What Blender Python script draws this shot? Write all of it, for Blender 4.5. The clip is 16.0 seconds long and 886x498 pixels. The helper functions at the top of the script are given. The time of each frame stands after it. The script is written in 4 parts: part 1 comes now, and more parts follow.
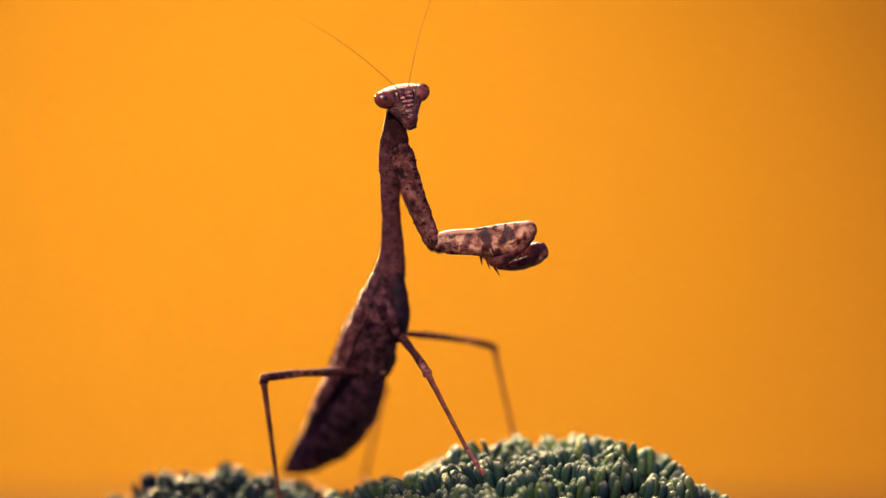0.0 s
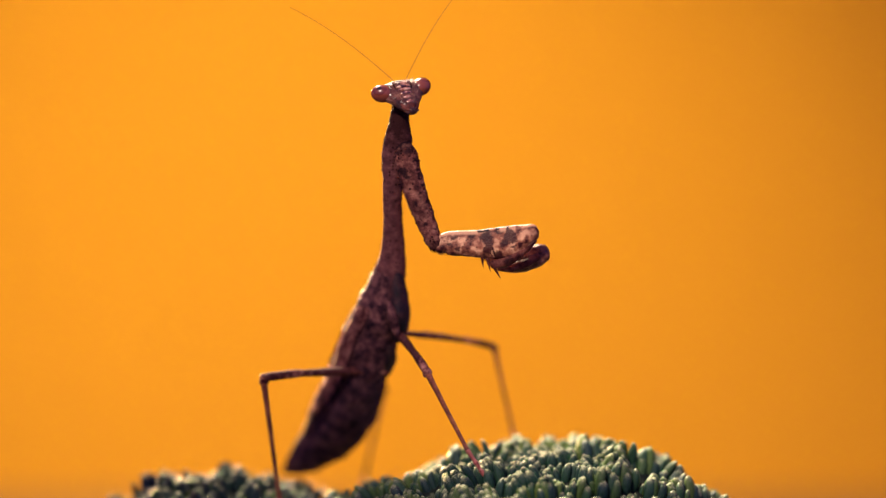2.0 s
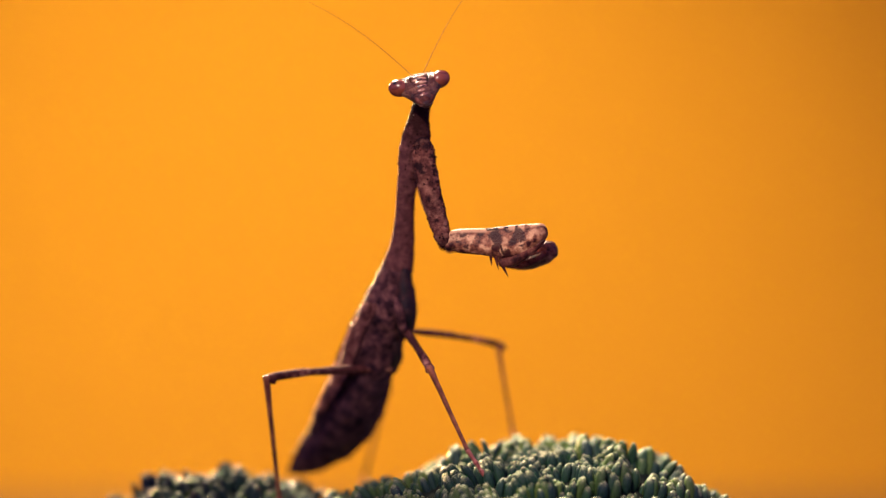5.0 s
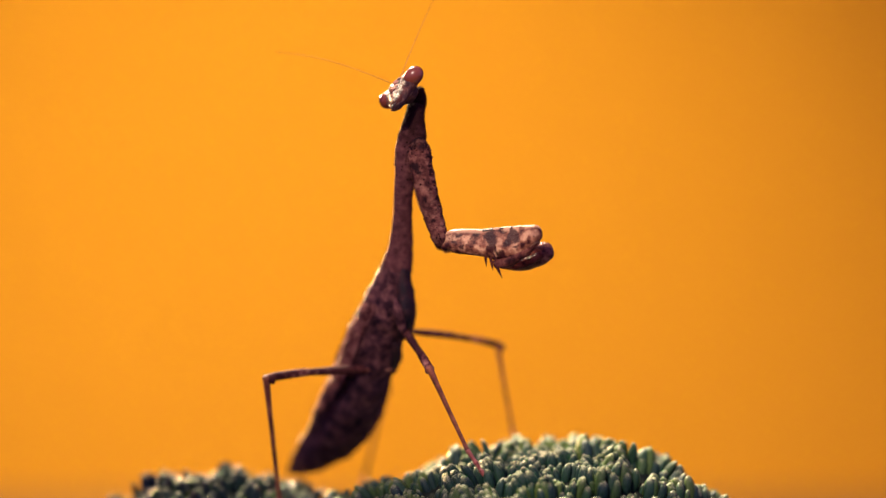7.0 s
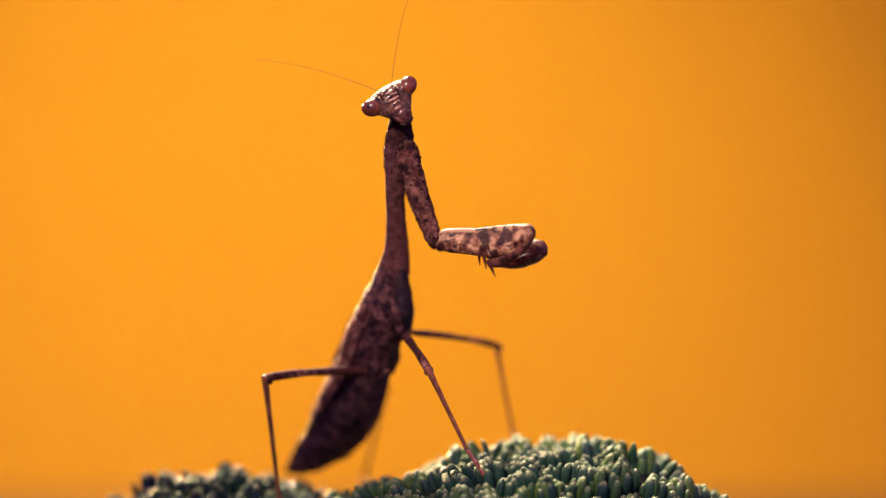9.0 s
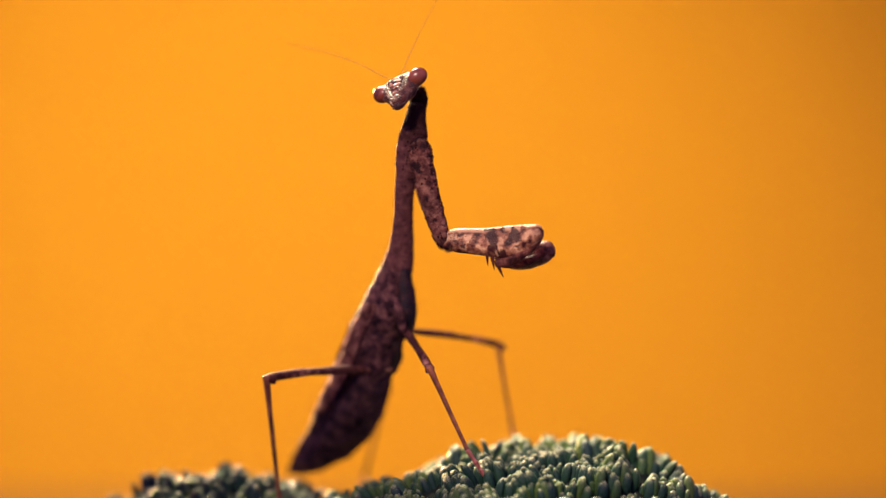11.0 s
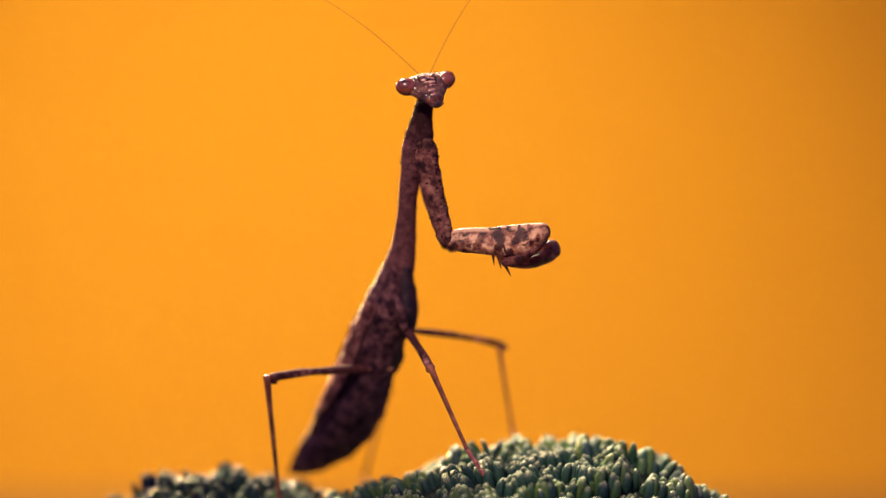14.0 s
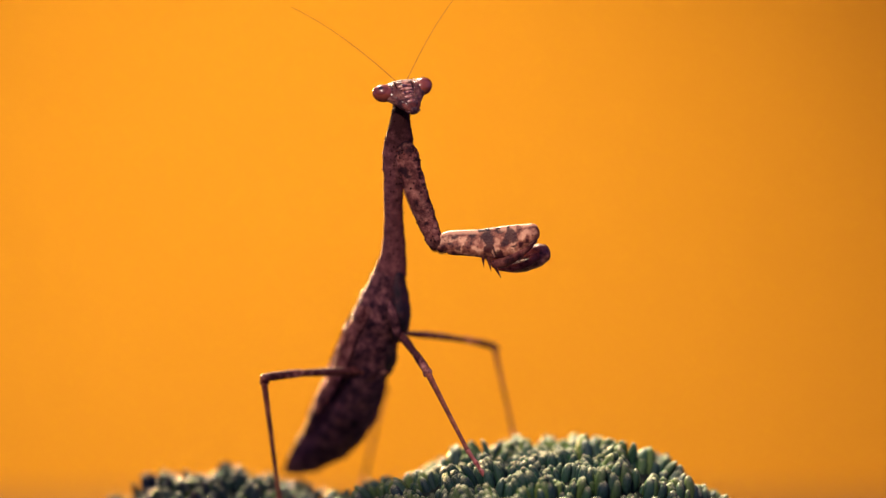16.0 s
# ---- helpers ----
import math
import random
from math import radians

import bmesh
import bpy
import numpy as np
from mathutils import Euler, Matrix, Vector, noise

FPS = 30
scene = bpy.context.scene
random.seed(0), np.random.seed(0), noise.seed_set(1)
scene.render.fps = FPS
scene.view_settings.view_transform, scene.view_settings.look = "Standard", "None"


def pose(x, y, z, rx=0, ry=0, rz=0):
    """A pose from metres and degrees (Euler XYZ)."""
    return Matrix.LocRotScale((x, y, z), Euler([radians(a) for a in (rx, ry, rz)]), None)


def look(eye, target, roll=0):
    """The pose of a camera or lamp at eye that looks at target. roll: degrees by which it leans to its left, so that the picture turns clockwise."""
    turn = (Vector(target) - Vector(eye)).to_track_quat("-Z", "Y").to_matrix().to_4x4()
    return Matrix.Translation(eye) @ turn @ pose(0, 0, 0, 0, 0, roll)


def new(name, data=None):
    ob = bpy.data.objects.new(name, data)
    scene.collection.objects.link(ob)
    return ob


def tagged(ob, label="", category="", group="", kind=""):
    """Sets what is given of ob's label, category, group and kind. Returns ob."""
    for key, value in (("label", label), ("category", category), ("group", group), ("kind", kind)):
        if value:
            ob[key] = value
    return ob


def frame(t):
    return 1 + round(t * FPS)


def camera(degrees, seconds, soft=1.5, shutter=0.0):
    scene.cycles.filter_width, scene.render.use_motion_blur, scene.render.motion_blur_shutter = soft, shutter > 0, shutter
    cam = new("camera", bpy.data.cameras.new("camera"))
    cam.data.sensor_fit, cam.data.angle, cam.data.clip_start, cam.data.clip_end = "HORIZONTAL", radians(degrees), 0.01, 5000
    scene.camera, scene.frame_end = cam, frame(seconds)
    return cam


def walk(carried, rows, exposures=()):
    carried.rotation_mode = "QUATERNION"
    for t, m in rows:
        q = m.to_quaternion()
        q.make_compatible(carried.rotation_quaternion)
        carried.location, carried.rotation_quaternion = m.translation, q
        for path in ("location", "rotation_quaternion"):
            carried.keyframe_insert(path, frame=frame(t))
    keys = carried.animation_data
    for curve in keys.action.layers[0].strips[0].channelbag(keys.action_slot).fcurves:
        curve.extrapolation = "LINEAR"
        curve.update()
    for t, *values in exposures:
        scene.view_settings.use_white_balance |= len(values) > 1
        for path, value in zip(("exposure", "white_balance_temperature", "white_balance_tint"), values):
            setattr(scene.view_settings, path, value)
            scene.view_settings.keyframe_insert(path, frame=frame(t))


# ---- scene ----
ZC = 0.0636
cam = camera(16.0, 16.0, soft=1.4)
cam.data.dof.use_dof = True
cam.data.dof.focus_distance = 0.399
cam.data.dof.aperture_fstop = 4.7
walk(cam, [(0, look((0, -0.4, ZC), (0, 0, ZC))), (16, look((0, -0.4, ZC), (0, 0, ZC)))])

# ---- light: a small studio, lamps high over the table and one on the paper ----
world = bpy.data.worlds.new("world")
scene.world = world
world.use_nodes = True
world.node_tree.nodes["Background"].inputs["Color"].default_value = (0.46, 0.34, 1.0, 1)
world.node_tree.nodes["Background"].inputs["Strength"].default_value = 0.60


def lamp(name, where, target, power, colour, size, cone):
    """A focused studio lamp with a soft-edged beam."""
    data = bpy.data.lights.new(name, "SPOT")
    data.energy, data.color = power, colour
    data.spot_size, data.spot_blend, data.shadow_soft_size = radians(cone), 1.0, size
    ob = new(name, data)
    ob.matrix_world = look(where, target)
    return ob


lamp("key_lamp", (-0.12, 0.27, 0.39), (0.020, 0.004, 0.050), 44.0, (1.0, 0.82, 0.58), 0.035, 22)
lamp("front_lamp", (-0.13, -0.33, 0.31), (0.024, 0.0, 0.070), 9.0, (1.0, 0.80, 0.66), 0.015, 17)
lamp("rim_lamp", (-0.17, 0.37, 0.16), (-0.016, 0.010, 0.052), 75.0, (1.0, 0.62, 0.30), 0.03, 9.5)
lamp("backdrop_lamp", (-0.10, 0.0, 0.30), (-0.026, 0.45, 0.024), 22.8, (1.0, 0.83, 0.40), 0.05, 53)


# ---- mesh helpers ----
def mm(x, y, z):
    return Vector((x, y, z)) * 0.001


def spline(keys, n):
    """Catmull-Rom through rows of numbers: n rows."""
    k = np.array(keys, float)
    out = []
    for u in np.linspace(0, len(k) - 1, n):
        i = min(int(u), len(k) - 2)
        f = u - i
        a, b, c, d = k[max(i - 1, 0)], k[i], k[i + 1], k[min(i + 2, len(k) - 1)]
        out.append(0.5 * (2 * b + (c - a) * f + (2 * a - 5 * b + 4 * c - d) * f * f + (3 * b - a - 3 * c + d) * f ** 3))
    return np.array(out)


def rows(*pairs):
    """(place, half width, half depth in mm) rows for tube()."""
    return [(p.x, p.y, p.z, a * 0.001, b * 0.001) for p, a, b in pairs]


def tube(bm, keys, n=24, seg=14, ref=(0, -1, 0), rough=0.0, freq=900.0, shape=None, span=None, round_ends=True):
    """A lofted body along keys. Angle 0 points to the tangent x ref side, 90 degrees towards ref.
    shape(s, angle) scales the radius; span(s) limits the angles to an open strip. UV: angle, length."""
    k = spline(keys, n)
    if round_ends and span is None:
        head, tail = k[0].copy(), k[-1].copy()
        d0, d1 = k[0, :3] - k[1, :3], k[-1, :3] - k[-2, :3]
        d0, d1 = d0 / np.linalg.norm(d0), d1 / np.linalg.norm(d1)
        caps0, caps1 = [], []
        for a in (75, 50, 25):
            c, s = math.cos(radians(a)), math.sin(radians(a))
            r = head.copy(); r[:3] += d0 * min(head[3], head[4]) * s * 0.8; r[3:] *= c; caps0.append(r)
            r = tail.copy(); r[:3] += d1 * min(tail[3], tail[4]) * s * 0.8; r[3:] *= c; caps1.insert(0, r)
        k = np.vstack([caps0, k, caps1])
    n = len(k)
    uv = bm.loops.layers.uv.verify()
    ref = Vector(ref)
    total = seg if span is None else seg + 1
    rings = []
    for i in range(n):
        t = Vector(k[min(i + 1, n - 1), :3] - k[max(i - 1, 0), :3]).normalized()
        e1 = t.cross(ref).normalized()
        e2 = e1.cross(t).normalized()
        s = i / (n - 1)
        ring = []
        for j in range(total):
            a = 2 * math.pi * j / seg if span is None else radians(span(s)[0] + (span(s)[1] - span(s)[0]) * j / seg)
            f = shape(s, a) if shape else 1.0
            d = e1 * math.cos(a) * k[i, 3] * f + e2 * math.sin(a) * k[i, 4] * f
            p = Vector(k[i, :3]) + d
            if rough:
                p += d.normalized() * rough * 0.001 * (noise.noise(p * freq) + 0.5 * noise.noise(p * freq * 2.7))
            ring.append(bm.verts.new(p))
        rings.append(ring)
    for i in range(n - 1):
        for j in range(total if span is None else seg):
            q = (j + 1) % total
            f = bm.faces.new((rings[i][j], rings[i][q], rings[i + 1][q], rings[i + 1][j]))
            f.smooth = True
            for loop, w in zip(f.loops, ((j, i), (j + 1, i), (j + 1, i + 1), (j, i + 1))):
                loop[uv].uv = (w[0] / seg, w[1] / (n - 1))
    if span is None:
        for ring in (rings[0][::-1], rings[-1]):
            f = bm.faces.new(ring)
            f.smooth = True
    return bm


def blob(bm, where, radii, turn=(0, 0, 0), seg=16, rings=10, rough=0.0, freq=900.0):
    m = Matrix.LocRotScale(where, Euler([radians(a) for a in turn]), Vector(radii) * 0.001)
    made = bmesh.ops.create_uvsphere(bm, u_segments=seg, v_segments=rings, radius=1, matrix=m)["verts"]
    for v in made:
        if rough:
            v.co += (v.co - where).normalized() * rough * 0.001 * noise.noise(v.co * freq)
        for f in v.link_faces:
            f.smooth = True
    return bm


def thorn(bm, base, tip, r, seg=6):
    """A small sharp spine."""
    d = tip - base
    tube(bm, [(*(base - d * 0.15), r * 0.001, r * 0.001), (*(base + d * 0.4), r * 0.0007, r * 0.0007), (*tip, r * 0.0001, r * 0.0001)], 6, seg, ref=(0.3, -0.9, 0.2), round_ends=False)
    return bm


def warts(bm, count, small, large, rng, keep=None):
    """Little grains seated on the surface of what is in bm."""
    seats = [v.co.copy() for v in bm.verts if keep is None or keep(v.co)]
    for p in rng.sample(seats, min(count, len(seats))):
        blob(bm, p, (rng.uniform(small, large),) * 3, seg=6, rings=4)


PIVOT = {}


def part(name, bm, material, parent, label="", pivot=None):
    """One mesh object under a thing or a part; the mesh is given in the place's own coordinates."""
    base = Vector(PIVOT.get(parent.name, (0, 0, 0)))
    pivot = Vector(pivot) if pivot is not None else base
    bmesh.ops.translate(bm, verts=bm.verts, vec=-pivot)
    bmesh.ops.recalc_face_normals(bm, faces=bm.faces)
    mesh = bpy.data.meshes.new(name)
    bm.to_mesh(mesh)
    bm.free()
    mesh.materials.append(material)
    ob = new(name, mesh)
    ob.parent = parent
    ob.location = pivot - base
    PIVOT[ob.name] = pivot
    return tagged(ob, label)


# ---- materials ----
def graph(name):
    m = bpy.data.materials.new(name)
    m.use_nodes = True
    t = m.node_tree
    return m, t.nodes, t.links, t.nodes["Principled BSDF"]


def node(nodes, links, kind, ins=(), **props):
    n = nodes.new(kind)
    for key, value in props.items():
        if key == "operation":
            n.operation = value
        elif key == "blend_type":
            n.blend_type = value
        elif key == "data_type":
            n.data_type = value
        elif key == "feature":
            n.feature = value
        elif key == "uv_map":
            n.uv_map = value
    for socket, value in ins:
        if isinstance(value, bpy.types.NodeSocket):
            links.new(value, n.inputs[socket])
        else:
            n.inputs[socket].default_value = value
    return n


def ramp(nodes, links, fac, stops, mode="LINEAR"):
    r = nodes.new("ShaderNodeValToRGB")
    r.color_ramp.interpolation = mode
    r.color_ramp.elements.remove(r.color_ramp.elements[1])
    for i, (p, c) in enumerate(stops):
        e = r.color_ramp.elements[0] if i == 0 else r.color_ramp.elements.new(p)
        e.position, e.color = p, (*c, 1)
    links.new(fac, r.inputs["Fac"])
    return r.outputs["Color"]


def mix(nodes, links, fac, a, b, kind="MIX"):
    n = nodes.new("ShaderNodeMix")
    n.data_type, n.blend_type = "RGBA", kind
    for socket, value in ((n.inputs[0], fac), (n.inputs[6], a), (n.inputs[7], b)):
        if isinstance(value, bpy.types.NodeSocket):
            links.new(value, socket)
        else:
            socket.default_value = value if isinstance(value, float) else (*value, 1)
    return n.outputs[2]


def cuticle(name, dark, mid, pale, patch=0.35, bands=None, spots=0.5, rough=0.42, relief=0.25, dots=2.2, coat=0.0, gloss=0.3, broad_dark=0.5, fine=0.68, ridge=None, crown=None, marks=(), shade=None):
    """Insect shell: mottled patches, dark specks, fine pitted relief; bands go along the length of the part."""
    m, nodes, links, out = graph(name)
    co = node(nodes, links, "ShaderNodeTexCoord")
    big = node(nodes, links, "ShaderNodeMapping", [("Vector", co.outputs["Object"]), ("Scale", (1000, 1000, 1000))]).outputs[0]
    n1 = node(nodes, links, "ShaderNodeTexNoise", [("Vector", big), ("Scale", patch), ("Detail", 8.0 if fine > 0.6 else 4.0), ("Roughness", fine)]).outputs["Fac"]
    colour = ramp(nodes, links, n1, [(0.38, dark), (0.5, mid), (0.63, pale)])
    # broad noise that darkens the colour in large random areas
    n0 = node(nodes, links, "ShaderNodeTexNoise", [("Vector", big), ("Scale", 0.28), ("Detail", 3.0), ("Roughness", 0.55)]).outputs["Fac"]
    colour = mix(nodes, links, broad_dark, colour, ramp(nodes, links, n0, [(0.40, (0.16, 0.13, 0.16)), (0.56, (1.0, 1.0, 1.0))]), "MULTIPLY")
    if bands:
        sep = node(nodes, links, "ShaderNodeSeparateXYZ", [("Vector", co.outputs["UV"])]).outputs["Y"]
        wob = node(nodes, links, "ShaderNodeTexNoise", [("Vector", big), ("Scale", 0.9), ("Detail", 3.0)]).outputs["Fac"]
        wob = node(nodes, links, "ShaderNodeMath", [(0, wob), (1, 0.5)], operation="SUBTRACT").outputs[0]
        wob = node(nodes, links, "ShaderNodeMath", [(0, wob), (1, 0.35)], operation="MULTIPLY").outputs[0]
        sep = node(nodes, links, "ShaderNodeMath", [(0, sep), (1, wob)], operation="ADD").outputs[0]
        mask = ramp(nodes, links, sep, bands)
        torn = node(nodes, links, "ShaderNodeTexNoise", [("Vector", big), ("Scale", 0.6), ("Detail", 5.0), ("Roughness", 0.6)]).outputs["Fac"]
        torn = ramp(nodes, links, torn, [(0.31, (0, 0, 0)), (0.39, (1, 1, 1))])
        mask = mix(nodes, links, 1.0, mask, torn, "MULTIPLY")
        colour = mix(nodes, links, mask, colour, shade or dark)
        if ridge:
            around = node(nodes, links, "ShaderNodeSeparateXYZ", [("Vector", co.outputs["UV"])]).outputs["X"]
            # Pale top edge; light from above is painted into this crest as well.
            crest = ramp(nodes, links, around, [(0.37, (0, 0, 0)), (0.395, (0.85,) * 3), (0.56, (0.85,) * 3), (0.60, (0, 0, 0))])
            crest = mix(nodes, links, 1.0, crest, ramp(nodes, links, sep, ridge), "MULTIPLY")
            colour = mix(nodes, links, crest, colour, pale)
            dash = ramp(nodes, links, around, [(0.39, (0, 0, 0)), (0.41, (1,) * 3), (0.55, (1,) * 3), (0.58, (0, 0, 0))])
            dash = mix(nodes, links, 1.0, dash, ramp(nodes, links, sep, FEMUR_DASH), "MULTIPLY")
            colour = mix(nodes, links, dash, colour, (0.012, 0.005, 0.006))
    if marks:
        wob = node(nodes, links, "ShaderNodeTexNoise", [("Vector", big), ("Scale", 1.1), ("Detail", 4.0), ("Roughness", 0.65)]).outputs["Color"]
        wob = node(nodes, links, "ShaderNodeVectorMath", [(0, wob), (1, (1.8, 0.0, 1.8)), (2, (-0.9, 0.0, -0.9))], operation="MULTIPLY_ADD").outputs[0]
        flat = node(nodes, links, "ShaderNodeVectorMath", [(0, big), (1, (1.0, 0.0, 1.0)), (2, wob)], operation="MULTIPLY_ADD").outputs[0]
        total = None
        for x, z, r in marks:
            d = node(nodes, links, "ShaderNodeVectorMath", [(0, flat), (1, (x, 0.0, z))], operation="DISTANCE").outputs["Value"]
            d = node(nodes, links, "ShaderNodeMath", [(0, r), (1, d)], operation="SUBTRACT").outputs[0]
            total = d if total is None else node(nodes, links, "ShaderNodeMath", [(0, total), (1, d)], operation="MAXIMUM").outputs[0]
        colour = mix(nodes, links, ramp(nodes, links, total, [(0.0, (0,) * 3), (0.22, (0.92,) * 3)]), colour, shade or dark)
    if crown:
        top = node(nodes, links, "ShaderNodeSeparateXYZ", [("Vector", co.outputs["UV"])]).outputs["Y"]
        colour = mix(nodes, links, ramp(nodes, links, top, crown), colour, (0.80, 0.54, 0.32))
    v = node(nodes, links, "ShaderNodeTexVoronoi", [("Vector", big), ("Scale", dots), ("Randomness", 1.0)])
    n2 = node(nodes, links, "ShaderNodeTexNoise", [("Vector", big), ("Scale", 0.8), ("Detail", 2.0)]).outputs["Fac"]
    near = node(nodes, links, "ShaderNodeMath", [(0, v.outputs["Distance"]), (1, n2)], operation="DIVIDE").outputs[0]
    speck = ramp(nodes, links, near, [(0.28, (1, 1, 1)), (0.42, (0, 0, 0))])
    speck = node(nodes, links, "ShaderNodeMath", [(0, speck), (1, spots)], operation="MULTIPLY").outputs[0]
    colour = mix(nodes, links, speck, colour, tuple(0.35 * c for c in dark))
    links.new(colour, out.inputs["Base Color"])
    n3 = node(nodes, links, "ShaderNodeTexNoise", [("Vector", big), ("Scale", 5.0), ("Detail", 4.0), ("Roughness", 0.7)]).outputs["Fac"]
    v2 = node(nodes, links, "ShaderNodeTexVoronoi", [("Vector", big), ("Scale", 4.5)]).outputs["Distance"]
    h = node(nodes, links, "ShaderNodeMath", [(0, n3), (1, v2)], operation="ADD").outputs[0]
    b = node(nodes, links, "ShaderNodeBump", [("Strength", relief), ("Distance", 0.0003), ("Height", h)]).outputs[0]
    links.new(b, out.inputs["Normal"])
    rr = node(nodes, links, "ShaderNodeMath", [(0, n3), (1, 0.35), (2, rough - 0.17)], operation="MULTIPLY_ADD").outputs[0]
    links.new(rr, out.inputs["Roughness"])
    out.inputs["Specular IOR Level"].default_value = gloss
    out.inputs["Coat Weight"].default_value = coat
    out.inputs["Coat Roughness"].default_value = 0.15
    return m


SHOULDER_BANDS = [(0.0, (1,) * 3), (0.16, (1,) * 3), (0.22, (0.7,) * 3), (0.32, (0.0,) * 3), (0.62, (0.0,) * 3), (0.68, (0.5,) * 3), (0.75, (0.0,) * 3), (1.0, (0.6,) * 3)]
# The head's shadow on top of the pronotum, painted in as dark bands.
NECK_SHADOW_BANDS = [(0.0, (1,) * 3), (0.19, (1,) * 3), (0.26, (0.7,) * 3), (0.36, (0.0,) * 3), (1.0, (0.0,) * 3)]
FEMUR_BANDS = [(0.0, (0.6,) * 3), (0.14, (0.35,) * 3), (0.28, (0.25,) * 3), (0.34, (0.0,) * 3), (0.80, (0.0,) * 3), (0.88, (0.3,) * 3), (1.0, (0.55,) * 3)]
FEMUR_MARKS = [(6.2, 0.75, 0.95), (6.5, -0.5, 0.7), (9.2, 1.2, 0.95), (8.5, 0.35, 0.55), (5.4, 0.9, 0.4), (2.1, 0.9, 0.45), (2.6, -0.6, 0.35), (3.6, 0.5, 0.3), (1.5, -0.2, 0.4), (7.6, -1.3, 0.7), (9.6, -0.2, 0.4)]
FEMUR_LIT_CREST = [(0.0, (0.2,) * 3), (0.12, (1,) * 3), (0.40, (1,) * 3), (0.42, (0,) * 3), (0.50, (0,) * 3), (0.52, (1,) * 3), (0.64, (1,) * 3), (0.66, (0.1,) * 3), (0.74, (0.1,) * 3), (0.77, (1,) * 3), (1.0, (0.6,) * 3)]
FEMUR_DASH = [(0.38, (0,) * 3), (0.40, (1,) * 3), (0.48, (1,) * 3), (0.50, (0,) * 3), (0.63, (0,) * 3), (0.645, (0.9,) * 3), (0.70, (0.9,) * 3), (0.72, (0,) * 3)]
# Dark specks down the arm's right edge, which also carry that side's shade.
ARM_SHADE_MARKS = [(1.2 + 0.347 * d, -d, r) for d, r in ((0.3, 0.55), (1.6, 0.5), (2.6, 0.42), (3.5, 0.5), (4.7, 0.45), (5.6, 0.38), (6.6, 0.5), (7.7, 0.4), (8.8, 0.45), (10.0, 0.38))] + [(0.2, -3.1, 0.75), (0.9, -3.7, 0.5), (1.9, -7.2, 0.4), (2.3, -5.6, 0.35), (3.2, -9.6, 0.35)]
BROWN = ((0.014, 0.006, 0.012), (0.078, 0.029, 0.034), (0.19, 0.077, 0.070))
shell_belly = cuticle("belly_shell", (0.012, 0.006, 0.012), (0.052, 0.021, 0.029), (0.130, 0.055, 0.056), patch=0.6, spots=0.25, relief=0.4, rough=0.65, broad_dark=0.3, gloss=0.04)
# Near-black hips hold the shade of the body's right flank in their colour.
shell_hip_shaded = cuticle("hip_shell", (0.008, 0.004, 0.010), (0.022, 0.008, 0.013), (0.06, 0.02, 0.022), patch=0.7, spots=0.5, relief=0.4, rough=0.55, broad_dark=0.6, gloss=0.2)
shell_body = cuticle("body_shell", *BROWN, patch=0.8, spots=0.35, relief=0.4, rough=0.6, broad_dark=0.5, gloss=0.04)
shell_neck = cuticle("pronotum_shell", (0.085, 0.030, 0.032), (0.120, 0.042, 0.043), (0.155, 0.058, 0.055), patch=1.4, bands=NECK_SHADOW_BANDS, shade=(0.025, 0.008, 0.008), spots=0.08, relief=0.35, rough=0.6, broad_dark=0.2, gloss=0.02, fine=0.5)
shell_wing = cuticle("wing_shell", (0.09, 0.028, 0.028), (0.29, 0.106, 0.092), (0.46, 0.195, 0.155), patch=0.7, spots=0.25, relief=0.4, rough=0.65, broad_dark=0.35, gloss=0.04)
shell_arm = cuticle("arm_shell", (0.055, 0.017, 0.016), (0.145, 0.047, 0.037), (0.29, 0.12, 0.085), patch=0.8, bands=SHOULDER_BANDS, spots=0.2, relief=0.4, rough=0.6, broad_dark=0.3, gloss=0.05, fine=0.58, marks=ARM_SHADE_MARKS, shade=(0.014, 0.005, 0.007))
shell_femur = cuticle("femur_shell", (0.040, 0.010, 0.011), (0.30, 0.108, 0.060), (0.66, 0.35, 0.19), patch=0.9, broad_dark=0.1, bands=FEMUR_BANDS, spots=0.7, dots=2.4, relief=0.2, rough=0.36, gloss=0.12, fine=0.5, ridge=FEMUR_LIT_CREST, marks=FEMUR_MARKS)
shell_tibia = cuticle("tibia_shell", (0.04, 0.010, 0.012), (0.15, 0.042, 0.032), (0.26, 0.095, 0.065), patch=0.8, spots=0.5, relief=0.35, rough=0.42, coat=0.0, gloss=0.08)
shell_far_femur = cuticle("far_femur_shell", (0.05, 0.012, 0.012), (0.25, 0.085, 0.055), (0.46, 0.20, 0.13), patch=0.7, spots=0.5, relief=0.3, rough=0.36, coat=0.1, gloss=0.2, marks=[(8.3, -1.6, 0.9), (10.0, -1.3, 0.8), (12.0, 0.2, 0.5)])
LEG_BANDS = [(0.0, (0.7,) * 3), (0.2, (0.2,) * 3), (0.3, (0.8,) * 3), (0.48, (0.9,) * 3), (0.56, (0.1,) * 3), (0.66, (0.1,) * 3), (0.72, (0.9,) * 3), (1.0, (0.6,) * 3)]
shell_leg = cuticle("leg_shell", (0.050, 0.014, 0.014), (0.24, 0.070, 0.050), (0.60, 0.28, 0.19), patch=0.8, bands=LEG_BANDS, spots=0.4, relief=0.25, rough=0.6, gloss=0.06)
NEAR_BANDS = [(0.0, (0.2,) * 3), (0.2, (0.3,) * 3), (0.32, (0.9,) * 3), (0.62, (0.9,) * 3), (0.72, (0.1,) * 3), (0.92, (0.0,) * 3), (1.0, (0.7,) * 3)]
